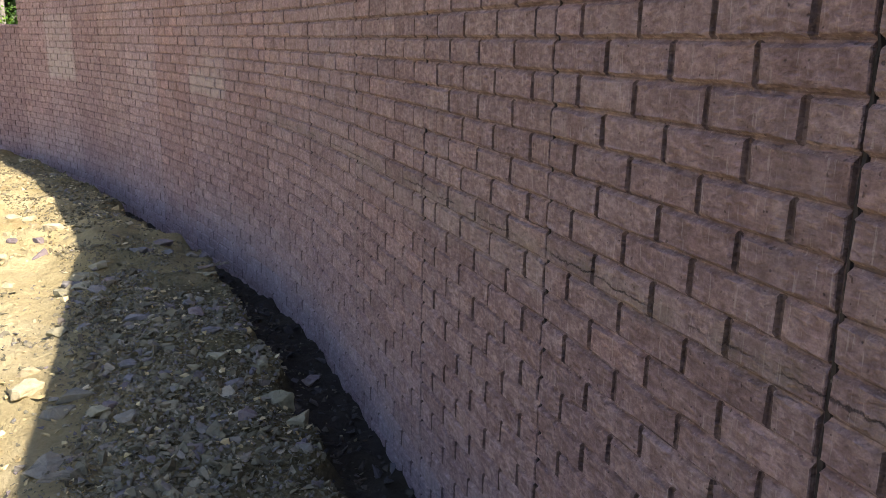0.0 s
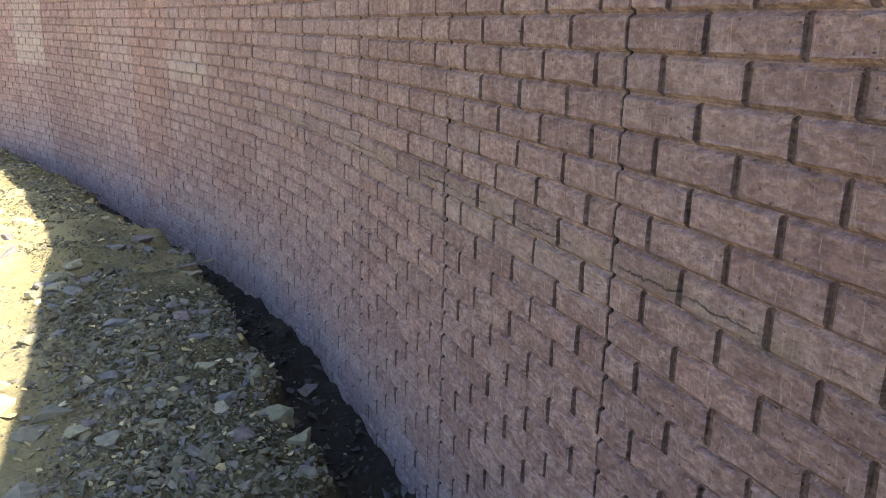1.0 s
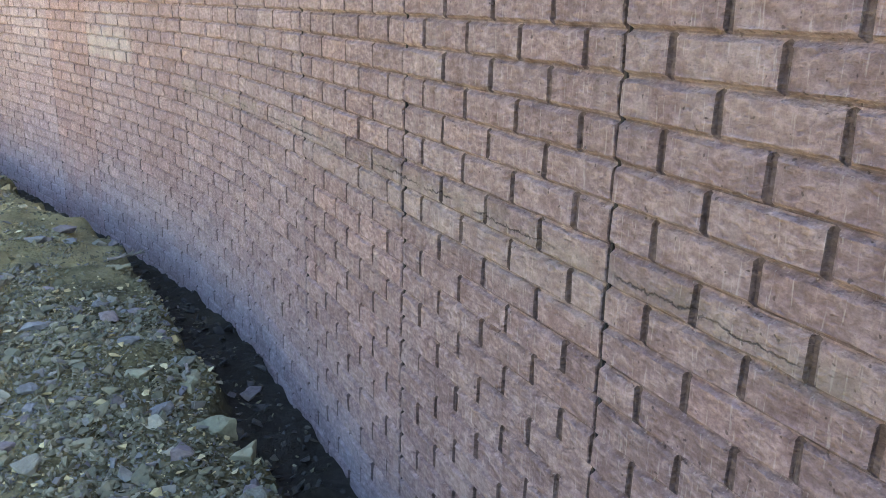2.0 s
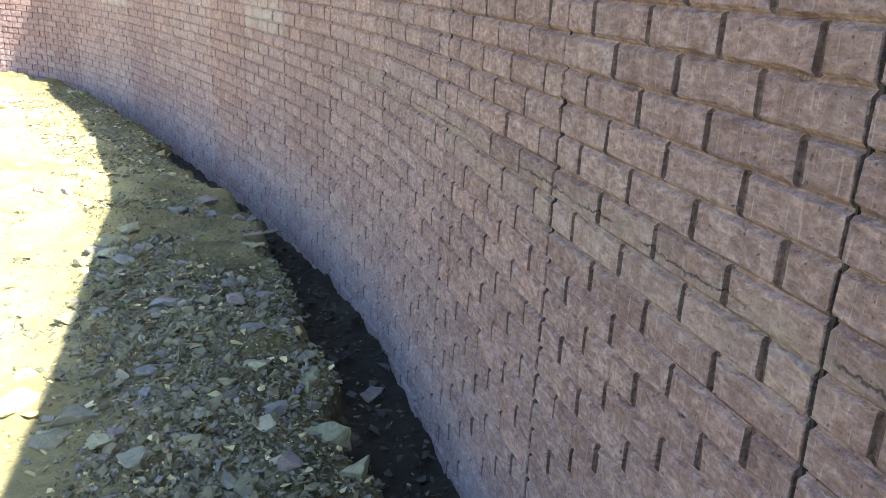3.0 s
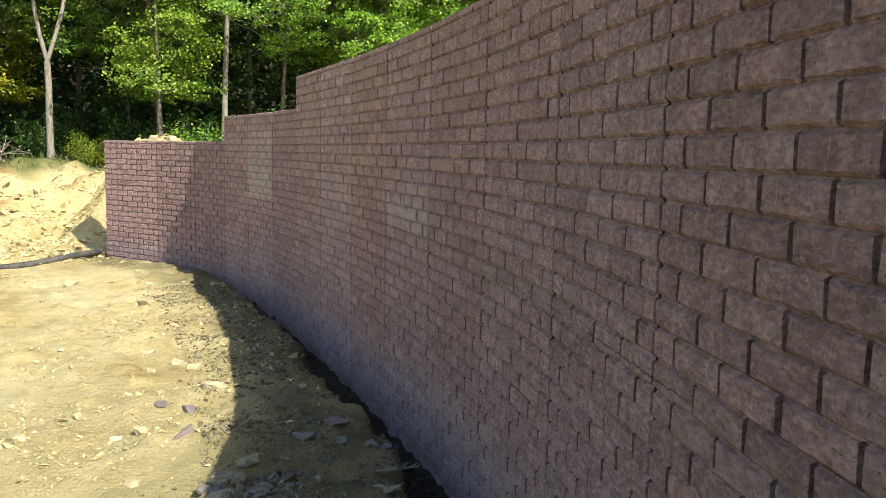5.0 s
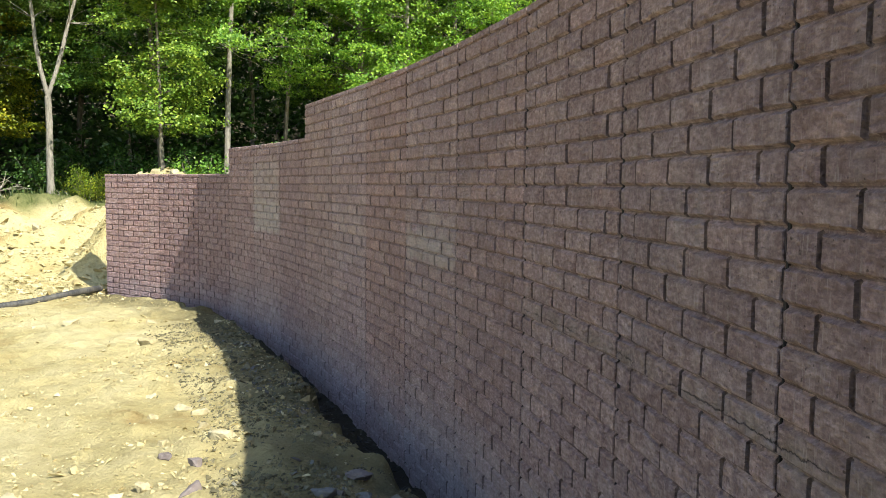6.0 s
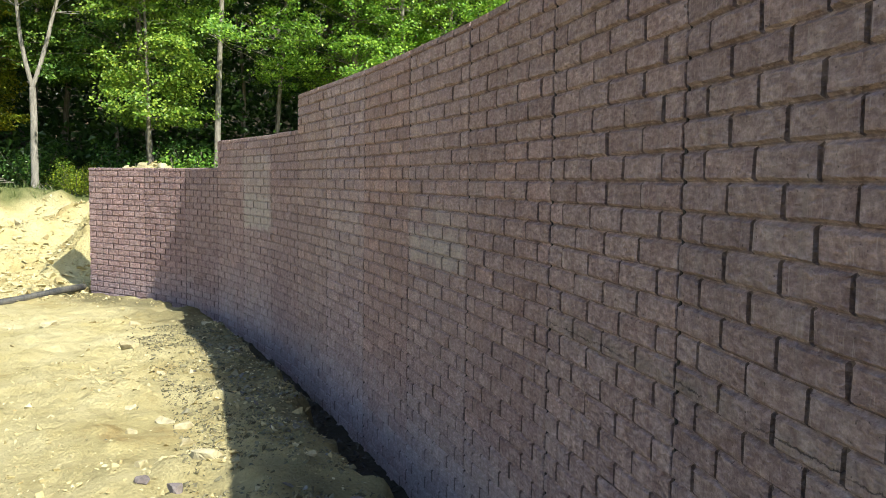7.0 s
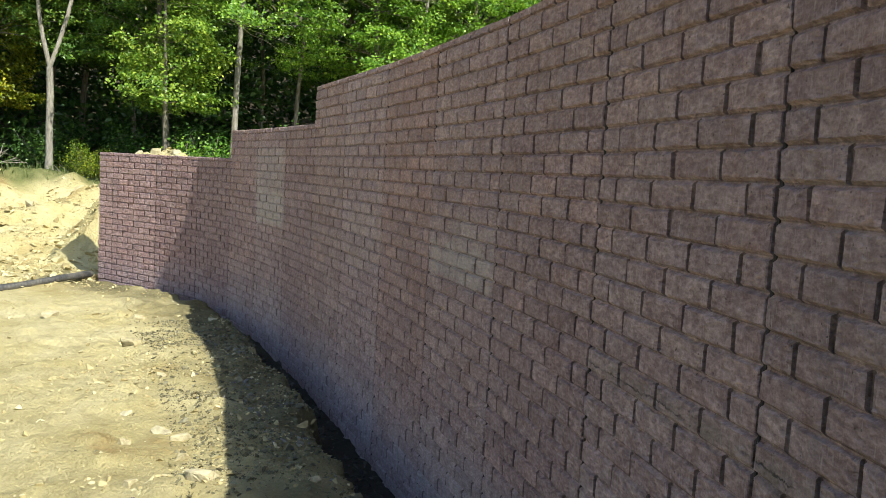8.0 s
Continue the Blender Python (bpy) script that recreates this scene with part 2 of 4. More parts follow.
def bark_material(name, dark, light):
    m, t, s = material(name)
    p = position(t)
    tall = node(t, "ShaderNodeMapping", {"Vector": p, "Scale": (14.0, 14.0, 3.0)}).outputs[0]
    base = ramp(t, grain(t, tall, 1.6, 5, 0.7), [(0.3, dark), (0.7, light)])
    base = blend(t, ramp(t, grain(t, p, 3.0, 4), [(0.5, (0, 0, 0)), (0.65, (0.5, 0.5, 0.5))]), base, (0.10, 0.10, 0.06))
    t.links.new(base, s.inputs["Base Color"])
    s.inputs["Roughness"].default_value = 0.9
    bump(t, s, grain(t, tall, 3.0, 5, 0.7), 0.8, 0.03)
    return m


def plastic_material():
    m, t, s = material("black_plastic")
    p = position(t)
    base = ramp(t, grain(t, p, 8, 5, 0.65), [(0.35, (0.022, 0.024, 0.028)), (0.72, (0.12, 0.112, 0.09))])
    t.links.new(base, s.inputs["Base Color"])
    s.inputs["Roughness"].default_value = 0.6
    return m


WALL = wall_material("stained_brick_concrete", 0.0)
# joint floors, flanks and undersides: recess shade put into a darker wall colour
JOINTS = wall_material("dirty_shaded_joints", 0.60)
BEDS = wall_material("shaded_bed_joints", 0.34)
CONCRETE = concrete_material()
SEAM = seam_shade_material()
SOIL = soil_material()
SLATES = [(0.0, (0.07, 0.066, 0.038)), (0.25, (0.165, 0.155, 0.09)), (0.45, (0.11, 0.108, 0.066)), (0.68, (0.215, 0.20, 0.125)), (0.82, (0.125, 0.112, 0.115)), (0.92, (0.18, 0.18, 0.155)), (1.0, (0.31, 0.29, 0.20))]
STONES = {
    "greenish": stone_material("green_shale", [(0.0, (0.20, 0.195, 0.115)), (1.0, (0.29, 0.28, 0.18))], True),
    "slab": stone_material("layered_shale", [(0.0, (0.15, 0.148, 0.11)), (1.0, (0.23, 0.22, 0.165))], True),
    "grey": stone_material("grey_stone", [(0.0, (0.14, 0.14, 0.13)), (1.0, (0.20, 0.20, 0.19))], True),
    "purple": stone_material("purple_shale", [(0.0, (0.15, 0.125, 0.125)), (1.0, (0.23, 0.195, 0.185))], True),
    "tan": stone_material("tan_stone", [(0.0, (0.36, 0.31, 0.17)), (1.0, (0.48, 0.425, 0.27))], True),
}
CLOD = stone_material("clay_clods", [(0.0, (0.33, 0.26, 0.11)), (0.6, (0.48, 0.41, 0.20)), (1.0, (0.58, 0.52, 0.31))], False)
# dark olive soil, with the shadow band's darkness mixed into the colour
CRUMB = stone_material("olive_crumbs", [(0.0, (0.07, 0.062, 0.03)), (0.6, (0.15, 0.135, 0.07)), (1.0, (0.25, 0.225, 0.13))], False)
DARK_CLOD = stone_material("dark_clods", [(0.0, (0.018, 0.016, 0.014)), (0.85, (0.036, 0.032, 0.029)), (1.0, (0.085, 0.08, 0.085))], False)
RUBBLE = stone_material("shale_rubble", SLATES, False)
LEAF = leaf_material("green_leaves", [(0.15, (0.022, 0.062, 0.012)), (0.42, (0.070, 0.160, 0.020)), (0.66, (0.155, 0.265, 0.038)), (0.9, (0.27, 0.35, 0.065))])
# darker copy of LEAF: the wood's inner shade put into the colour
SHADED_LEAF = leaf_material("shaded_leaves", [(0.2, (0.016, 0.042, 0.012)), (0.6, (0.045, 0.100, 0.020)), (0.9, (0.10, 0.17, 0.03))])
GRASS = leaf_material("grass_blades", [(0.2, (0.05, 0.085, 0.02)), (0.6, (0.12, 0.15, 0.04)), (0.9, (0.25, 0.22, 0.09))])
PALE_BARK = bark_material("pale_bark", (0.12, 0.11, 0.085), (0.33, 0.30, 0.25))
GREY_BARK = bark_material("grey_bark", (0.07, 0.06, 0.045), (0.22, 0.19, 0.15))
DEAD_WOOD = bark_material("dead_wood", (0.16, 0.13, 0.10), (0.40, 0.35, 0.29))
BLACK_PLASTIC = plastic_material()


# ---------------------------------------------------------------- mesh helpers
def mesh_of(name, verts, faces, mat, smooth=False):
    me = bpy.data.meshes.new(name)
    me.from_pydata([tuple(v) for v in verts], [], faces)
    me.materials.append(mat)
    if smooth:
        me.polygons.foreach_set("use_smooth", [True] * len(me.polygons))
    me.update()
    return me


def quads_mesh(name, verts, quads, mat, smooth=False, slots=None, second=None):
    """A mesh from arrays: verts n x 3, faces m x 3 or m x 4."""
    verts, quads = np.asarray(verts, np.float32), np.asarray(quads, np.int32)
    k = quads.shape[1]
    me = bpy.data.meshes.new(name)
    me.vertices.add(len(verts))
    me.vertices.foreach_set("co", verts.ravel())
    me.loops.add(quads.size)
    me.loops.foreach_set("vertex_index", quads.ravel())
    me.polygons.add(len(quads))
    me.polygons.foreach_set("loop_start", np.arange(0, quads.size, k, dtype=np.int32))
    me.polygons.foreach_set("use_smooth", np.full(len(quads), smooth))
    me.materials.append(mat)
    if second:
        for extra in second:
            me.materials.append(extra)
        me.polygons.foreach_set("material_index", slots)
    me.update(calc_edges=True)
    me.validate()
    return me


def part(name, me, parent, label="", kind=""):
    ob = new(name, me)
    ob.parent = parent
    return tagged(ob, label, "", "", kind)


def empty(name, at, label, category, group="", kind=""):
    ob = new(name)
    ob.location = at
    ob.empty_display_size = 0.2
    return tagged(ob, label, category, group, kind)


# lattice noise for the lie of the land
LATTICE = np.random.default_rng(3).random((256, 256))


def lattice(x, y):
    xi, yi = np.floor(x).astype(int), np.floor(y).astype(int)
    fx, fy = x - xi, y - yi
    fx, fy = fx * fx * (3 - 2 * fx), fy * fy * (3 - 2 * fy)
    g = lambda a, b: LATTICE[a % 256, b % 256]
    return (g(xi, yi) * (1 - fx) + g(xi + 1, yi) * fx) * (1 - fy) + (g(xi, yi + 1) * (1 - fx) + g(xi + 1, yi + 1) * fx) * fy - 0.5


def fbm(x, y, size, octaves):
    out, amp = 0.0, 1.0
    for i in range(octaves):
        out = out + amp * lattice(x / size + 17.3 * i, y / size - 9.1 * i)
        size, amp = size / 2.03, amp * 0.52
    return out


def step(a, b, v):
    v = np.clip((v - a) / (b - a), 0, 1)
    return v * v * (3 - 2 * v)


def to_wall(x, y):
    """Distance to the wall's face (positive on the open side) and the brick count of the nearest place."""
    best, side, count = np.full(x.shape, 1e9), np.ones(x.shape), np.zeros(x.shape)
    for j, (a, b) in enumerate(zip(CORNERS[:-1], CORNERS[1:])):
        d = (b - a) / LENGTHS[j]
        along = (x - a.x) * d.x + (y - a.y) * d.y
        across = -(x - a.x) * d.y + (y - a.y) * d.x
        s = np.clip(along, 0, LENGTHS[j])
        r = np.hypot(along - s, across)
        near = r < best - 1e-9
        best, side, count = np.where(near, r, best), np.where(near, np.sign(across), side), np.where(near, FIRST + 4 * j + s / BRICK, count)
    return best * side, count


def land(x, y):
    """Height of the ground, and its shares of shale with painted shade, near-black soil and grass."""
    d, u = to_wall(x, y)
    out = (x - END.x) * -0.5 + (y - END.y) * 0.866          # way beyond the wall's end
    z = 0.13 * fbm(x, y, 2.6, 3) + 0.07 * fbm(x + 40, y, 0.5, 3) + 0.075 * np.maximum(fbm(x, y + 30, 0.21, 3), -0.1) + 0.035 * np.clip(0.35 + 2 * fbm(x + 3, y - 8, 0.8, 2), 0.1, 1) * np.abs(fbm(x - 20, y, 0.15, 3))
    near_pipe = np.maximum(np.exp(-((x + 8.9) ** 2 + (y - 8.7) ** 2) / 2.2), np.exp(-((x + 8.5) ** 2 + (y - 10.0) ** 2) / 0.8))
    z = z * (1 - 0.75 * near_pipe) - 0.04 * near_pipe
    # the soil lip beside the trench, and the trench at the wall's foot
    fade = 1 - step(34, 50, u)
    wide = 0.13 + 0.17 * fade + 0.22 * fbm(x, y + 70, 0.9, 2) * fade + 0.05 * step(10, 24, u) * fade + 0.12 * fbm(x + 11, y, 0.20, 4)
    wide = np.maximum(wide, 0.06)
    z = z + 0.07 * np.exp(-((d - 0.75) / 0.45) ** 2) * fade
    floor = -0.165 - 0.11 * step(12, 24, u) + 0.12 * step(34, 52, u) + 0.05 * fbm(x, y, 0.12, 3)
    inside = 1 - step(wide - 0.03, wide + 0.07, d)
    front = d > -0.05
    z = np.where(front, z * (1 - inside) + floor * inside, z)
    # bank and terrace beyond, wooded hill far off
    lumps = 0.32 * fbm(x + 5, y + 3, 1.9, 3) + 0.62 * fbm(x + 2, y, 0.7, 5) + 0.30 * np.abs(fbm(x + 15, y, 0.5, 4)) - 0.08
    rise = step(1.9, 6.6, out + 1.6 * fbm(x, y, 3.1, 2))
    z = z + rise * (1.12 + lumps * (1 - step(5.5, 7.5, out)))
    behind = (~front) & (u < 60)
    z = np.where(behind, np.maximum(z, 1.05 * step(0.3, 1.6, -d) * (1 - step(50, 57, u))), z)
    heap = np.hypot(x + 9.1, y - 12.75)
    z = np.maximum(z, np.where(heap < 3, 1.68 - 1.3 * np.maximum(heap - 0.4, 0) + 0.3 * fbm(x, y, 0.5, 4), -9))
    z = z + 20 * step(24, 70, np.hypot(x + 1, y)) * step(-6, 6, out)
    # shale share, widened so its dark colour also shades the band beside the wall
    shale_shade = np.where(front, np.exp(-(np.maximum(d - 0.75 + 0.25 * step(12, 24, u), 0) / (0.6 - 0.2 * step(12, 24, u))) ** 2) * (1 - step(12, 24, u) * 0.18) * np.clip(1.05 + 1.2 * fbm(x, y, 0.5, 3), 0, 1), 0)
    dark_soil = np.where(front, 1 - step(wide - 0.04, wide + 0.06, d), 0) * (1 - 0.6 * step(36, 52, u))
    grass = step(5.8, 6.6, out + 0.8 * fbm(x, y, 1.2, 3))
    # the wood floor turns near-black, understory shade painted into the soil
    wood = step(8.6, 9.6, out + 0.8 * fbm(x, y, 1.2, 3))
    return z, shale_shade, np.maximum(dark_soil, wood), grass * (1 - wood)


def ground_z(x, y):
    return float(land(np.array([float(x)]), np.array([float(y)]))[0][0])


# ---------------------------------------------------------------- ground
def axis_steps(far_low, near_low, near_high, far_high, fine):
    near = np.arange(near_low, near_high, fine)
    grow = np.cumsum(fine * np.concatenate([1.04 ** np.arange(1, 52), 1.04 ** 52 * 1.22 ** np.arange(1, 30)]))
    return np.concatenate([(near_low - grow[near_low - grow > far_low])[::-1], near, near[-1] + grow[near[-1] + grow < far_high]])


def build_ground():
    gx, gy = axis_steps(-500, -9.6, 0.7, 500, 0.030), axis_steps(-500, -1.0, 11.5, 500, 0.030)
    X, Y = np.meshgrid(gx, gy)
    z, shale_shade, dark_soil, grass = land(X.ravel(), Y.ravel())
    n, m = len(gx), len(gy)
    idx = np.arange(n * m).reshape(m, n)
    quads = np.stack([idx[:-1, :-1], idx[:-1, 1:], idx[1:, 1:], idx[1:, :-1]], -1).reshape(-1, 4)
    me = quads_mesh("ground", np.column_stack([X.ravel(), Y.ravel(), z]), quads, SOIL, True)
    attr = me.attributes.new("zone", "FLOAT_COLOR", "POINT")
    attr.data.foreach_set("color", np.column_stack([shale_shade, dark_soil, grass, np.ones_like(z)]).astype(np.float32).ravel())
    tagged(new("ground", me), "dry yellow clay soil with stones, trench and bank", "ground", kind="structure")


build_ground()


# ---------------------------------------------------------------- wall
DEPTH, BED, PLATE, THICK, RECESS = 0.018, 0.0068, 0.05, 0.26, 0.012


def brick_shape(length, height, r, open_left=False, open_right=False):
    """One cast brick: rough face, sloped top and bottom edges that meet its neighbours in a shallow bed joint, deep head joints.
    x along the course, y out of the wall, z up; origin at its lower left."""
    nx, nz = (5 if length > 0.15 else 3), 4
    gap_l, gap_r = (abs(r.normal(0.0052, 0.0018)) if open_left else 0.0063), (abs(r.normal(0.0052, 0.0018)) if open_right else 0.0063)
    verts, faces = [], []
    edge = [(0, i) for i in range(nx)] + [(k, nx - 1) for k in range(1, nz)] + [(nz - 1, i) for i in range(nx - 2, -1, -1)] + [(k, 0) for k in range(nz - 2, 0, -1)]
    wob = r.normal(0, 1.0, (nz, nx, 3))
    tilt = r.normal(0, 0.0007)
    flat = height > 0.05
    slope = 0.0100 if flat else 0.006
    rings = []
    for k, (inset, rise, out) in enumerate([(0.0, 0.0, BED), (0.0022, 0.34 * slope, DEPTH * 0.74), (0.0092, slope, DEPTH)]):
        ring = np.empty((nz, nx, 3))
        ring[..., 0] = np.linspace(gap_l + (0.0006 if open_left else inset), length - gap_r - (0.0006 if open_right else inset), nx)[None]
        ring[..., 2] = np.array([rise, rise + 0.004, height - rise - 0.004, height - rise])[:, None]
        ring[..., 1] = out
        if k == 0:
            ring[1:-1, :, 1] = 0.0006
            ring[0, 0, 0] = ring[-1, 0, 0] = gap_l if open_left else 0.0
            ring[0, -1, 0] = ring[-1, -1, 0] = length - (gap_r if open_right else 0.0)
        else:
            ring += wob * (0.0011, 0.0009, 0.0010)
            ring[..., 1] += tilt
            if k == 1:
                ring[0, :, 1] = ring[-1, :, 1] = BED + 0.0012
        rings.append(ring)
    count = len(edge)
    for ring in rings[:2]:
        verts += [ring[e] for e in edge]
    start = len(verts)
    verts += list(rings[2].reshape(-1, 3))
    for i in range(count):
        k = (i + 1) % count
        faces.append((i, k, count + k, count + i))
        a, b = edge[i], edge[k]
        faces.append((count + i, count + k, start + b[0] * nx + b[1], start + a[0] * nx + a[1]))
    for k in range(nz - 1):
        for i in range(nx - 1):
            c = start + k * nx + i
            faces.append((c, c + 1, c + nx + 1, c + nx))
    sides = np.zeros(len(faces), np.int32)
    for i in range(count):
        a, b = edge[i], edge[(i + 1) % count]
        sides[2 * i] = 1 if a[1] == b[1] else (2 if a[0] == 0 else 0)
    return np.array(verts), np.array(faces), sides


def course_bricks(row, top, length):
    """(start, length, height, open_left, open_right) of the bricks of a course in one panel, in metres along it."""
    high = COURSE if row + 1 <= top else (top - row) * COURSE
    if length < PANEL:
        cut = length * (0.48 if row % 2 else 1)
        return [(0.002, cut - 0.002, high, True, False)] + ([(cut, length - cut, high, False, True)] if row % 2 else [])
    if row % 2:
        return [(i * BRICK + (0.002 if i == 0 else 0), BRICK - (0.002 if i in (0, 3) else 0), high, i == 0, i == 3) for i in range(4)]
    return [(0.002, BRICK / 2 - 0.002, high, True, False)] + [((i + 0.5) * BRICK, BRICK, high, False, False) for i in range(3)] + [(3.5 * BRICK, BRICK / 2 - 0.002, high, False, True)]


def panel_pose(j):
    a, b = CORNERS[j], CORNERS[j + 1]
    d = (b - a).normalized()
    return Matrix(((d.x, -d.y, 0, a.x), (d.y, d.x, 0, a.y), (0, 0, 1, 0), (0, 0, 0, 1))) @ pose(0, -RECESS, 0)


BASE_ROW = -27


def panel_plate(j, top, r):
    """The plate behind the bricks of a panel, in the darkened joint colour, with ragged seam edges and a rough top."""
    z0, z1 = LEVEL0 + BASE_ROW * COURSE, LEVEL0 + top * COURSE
    rows = 90
    zs = np.linspace(z0, z1, rows)
    gap = np.abs(r.normal(0.0042, 0.0022, (rows, 2))) + np.abs(np.sin(zs * (2.1 + j % 3) + j))[:, None] * 0.0014
    xs = [0, 0.25, 0.5, 0.75, 1]
    verts, faces = [], []
    for k, z in enumerate(zs):
        l, rr = gap[k, 0], LENGTHS[j] - gap[k, 1]
        for f in xs:
            verts.append((l + (rr - l) * f, 0.0042 + r.normal(0, 0.0006), z + (r.normal(0, 0.003) if k == rows - 1 else 0)))
        verts += [(l, -PLATE, z), (rr, -PLATE, z)]
    w = len(xs) + 2
    for k in range(rows - 1):
        o, n = k * w, (k + 1) * w
        for i in range(4):
            faces.append((o + i, o + i + 1, n + i + 1, n + i))
        faces.append((o + 5, o, n, n + 5))
        faces.append((o + 4, o + 6, n + 6, n + 4))
    o = (rows - 1) * w
    faces.append((o, o + 1, o + 2, o + 3, o + 4, o + 6, o + 5))
    return mesh_of("panel", verts, faces, JOINTS)


def wall_body(first, last, top):
    """The poured core behind the panels, with a rough struck-off top."""
    r = np.random.default_rng(int(first) + 60)
    z0, z1 = LEVEL0 + BASE_ROW * COURSE, LEVEL0 + top * COURSE - 0.004
    line = []
    for j in range(first, last + 1):
        before = (CORNERS[j] - CORNERS[j - 1]).normalized() if j > 0 else (CORNERS[1] - CORNERS[0]).normalized()
        after = (CORNERS[j + 1] - CORNERS[j]).normalized() if j < len(CORNERS) - 1 else before
        if j == first:
            before = after
        if j == last:
            after = before
        d = (before + after).normalized()
        line.append((CORNERS[j], Vector((d.y, -d.x)) / max(0.5, d.dot(before))))
    bm = bmesh.new()
    rings = []
    for q, (c, n) in enumerate(line):
        steps = 24 if q < len(line) - 1 else 1
        for s in range(steps):
            f = s / 24
            if steps > 1:
                cc, nn = c.lerp(line[q + 1][0], f), n.lerp(line[q + 1][1], f)
            else:
                cc, nn = c, n
            ring = []
            for off, z in ((PLATE, z0), (PLATE, z1), (0.11, z1), (0.17, z1), (THICK, z1), (THICK, z0)):
                p = cc + nn * off
                ring.append(bm.verts.new((p.x, p.y, z + (r.normal(0, 0.005) if z == z1 else 0))))
            rings.append(ring)
    for a, b in zip(rings, rings[1:]):
        for i in range(6):
            bm.faces.new((a[i], a[(i + 1) % 6], b[(i + 1) % 6], b[i]))
    bm.faces.new(rings[0])
    bm.faces.new(rings[-1][::-1])
    bmesh.ops.recalc_face_normals(bm, faces=bm.faces)
    me = bpy.data.meshes.new("core")
    bm.to_mesh(me)
    bm.free()
    me.materials.append(CONCRETE)
    return me


# panel stain differences, with the change of light along the wall painted in
LIT_TINTS = [(0.79, 0.77, 0.78), (0.81, 0.79, 0.8), (0.87, 0.86, 0.86), (0.92, 0.9, 0.89), (1.02, 1.03, 1.04), (1.1, 1.09, 1.08), (1.08, 1.04, 1.02), (1.19, 1.18, 1.17), (1.21, 1.12, 1.06), (1.31, 1.33, 1.34), (1.19, 1.17, 1.13), (1.06, 1.01, 1.01), (1.27, 1.27, 1.27), (1.17, 1.12, 1.11), (0.94, 0.88, 0.88), (0.95, 0.86, 0.86), (0.98, 0.9, 0.89)]


def seam_strip(j, top):
    """A ragged near-black strip at a panel's first edge, added as the shade of the open seam."""
    r = np.random.default_rng(900 + j)
    rows = 150
    zs = np.linspace(LEVEL0 + BASE_ROW * COURSE, LEVEL0 + top * COURSE - 0.004, rows)
    broad = np.interp(zs, np.linspace(zs[0], zs[-1], 24), r.uniform(0.0016, 0.0052, 24))
    left, right = -np.abs(broad + r.normal(0, 0.0012, rows)), np.abs(broad + r.normal(0, 0.0012, rows))
    sway = np.interp(zs, np.linspace(zs[0], zs[-1], 40), r.normal(0, 0.0016, 40))
    out = 0.0092 + r.normal(0, 0.0008, rows)
    verts = np.stack([np.column_stack([left + sway, out, zs]), np.column_stack([right + sway, out, zs]), np.column_stack([right + sway, out * 0, zs]), np.column_stack([left + sway, out * 0, zs])], 1).reshape(-1, 3)
    k = np.arange(rows - 1)[:, None] * 4
    quads = np.concatenate([k + (0, 1, 5, 4), k + (1, 2, 6, 5), k + (3, 0, 4, 7)], 1).reshape(-1, 4)
    return quads_mesh("seam", verts, quads, SEAM)


def build_wall(name, label, first, last, top, single):
    """A stretch of wall between two seams. The bricks of the panels named in single are objects of their own."""
    wall = empty(name, (CORNERS[first].x, CORNERS[first].y, 0), label, "wall", kind="structure")
    back = Matrix.Translation(wall.location).inverted()
    core = part("core", wall_body(first, last, top), wall, "grey poured concrete core with a rough top")
    core.matrix_parent_inverse = back
    shapes = {}
    for j in range(first, last):
        r = np.random.default_rng(100 + j)
        panel = part("panel", panel_plate(j, top, r), wall)
        panel.matrix_parent_inverse = back
        panel.matrix_basis = panel_pose(j)
        seam = part("seam", seam_strip(j, top), wall, "ragged dark strip standing in for shade in the seam between two cast panels")
        seam.matrix_parent_inverse = back
        seam.matrix_basis = panel_pose(j)
        tint = LIT_TINTS[min(j - 5, len(LIT_TINTS) - 1)] if j >= 5 else (0.79, 0.77, 0.78)
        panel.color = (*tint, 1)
        verts, faces, slots, count = [], [], [], 0
        for row in range(BASE_ROW, math.ceil(top)):
            for start, length, high, ol, orr in course_bricks(row, top, LENGTHS[j]):
                z = LEVEL0 + row * COURSE
                if j in single and row >= -22:
                    key = (round(length, 3), round(high, 3), ol, orr, int(r.integers(0, 5)))
                    if key not in shapes:
                        v, f, sd = brick_shape(length, high, np.random.default_rng(len(shapes) + 5), ol, orr)
                        shapes[key] = quads_mesh("brick", v, f, WALL, slots=sd, second=(JOINTS, BEDS))
                    ob = part("brick", shapes[key], panel)
                    ob.location = (start, r.normal(0, 0.0008), z)
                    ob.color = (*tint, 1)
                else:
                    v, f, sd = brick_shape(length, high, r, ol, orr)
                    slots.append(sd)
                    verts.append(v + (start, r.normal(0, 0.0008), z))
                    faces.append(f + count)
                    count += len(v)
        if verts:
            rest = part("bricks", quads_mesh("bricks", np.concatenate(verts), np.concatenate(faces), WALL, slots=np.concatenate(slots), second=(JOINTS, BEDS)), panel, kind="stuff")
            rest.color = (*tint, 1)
    return wall



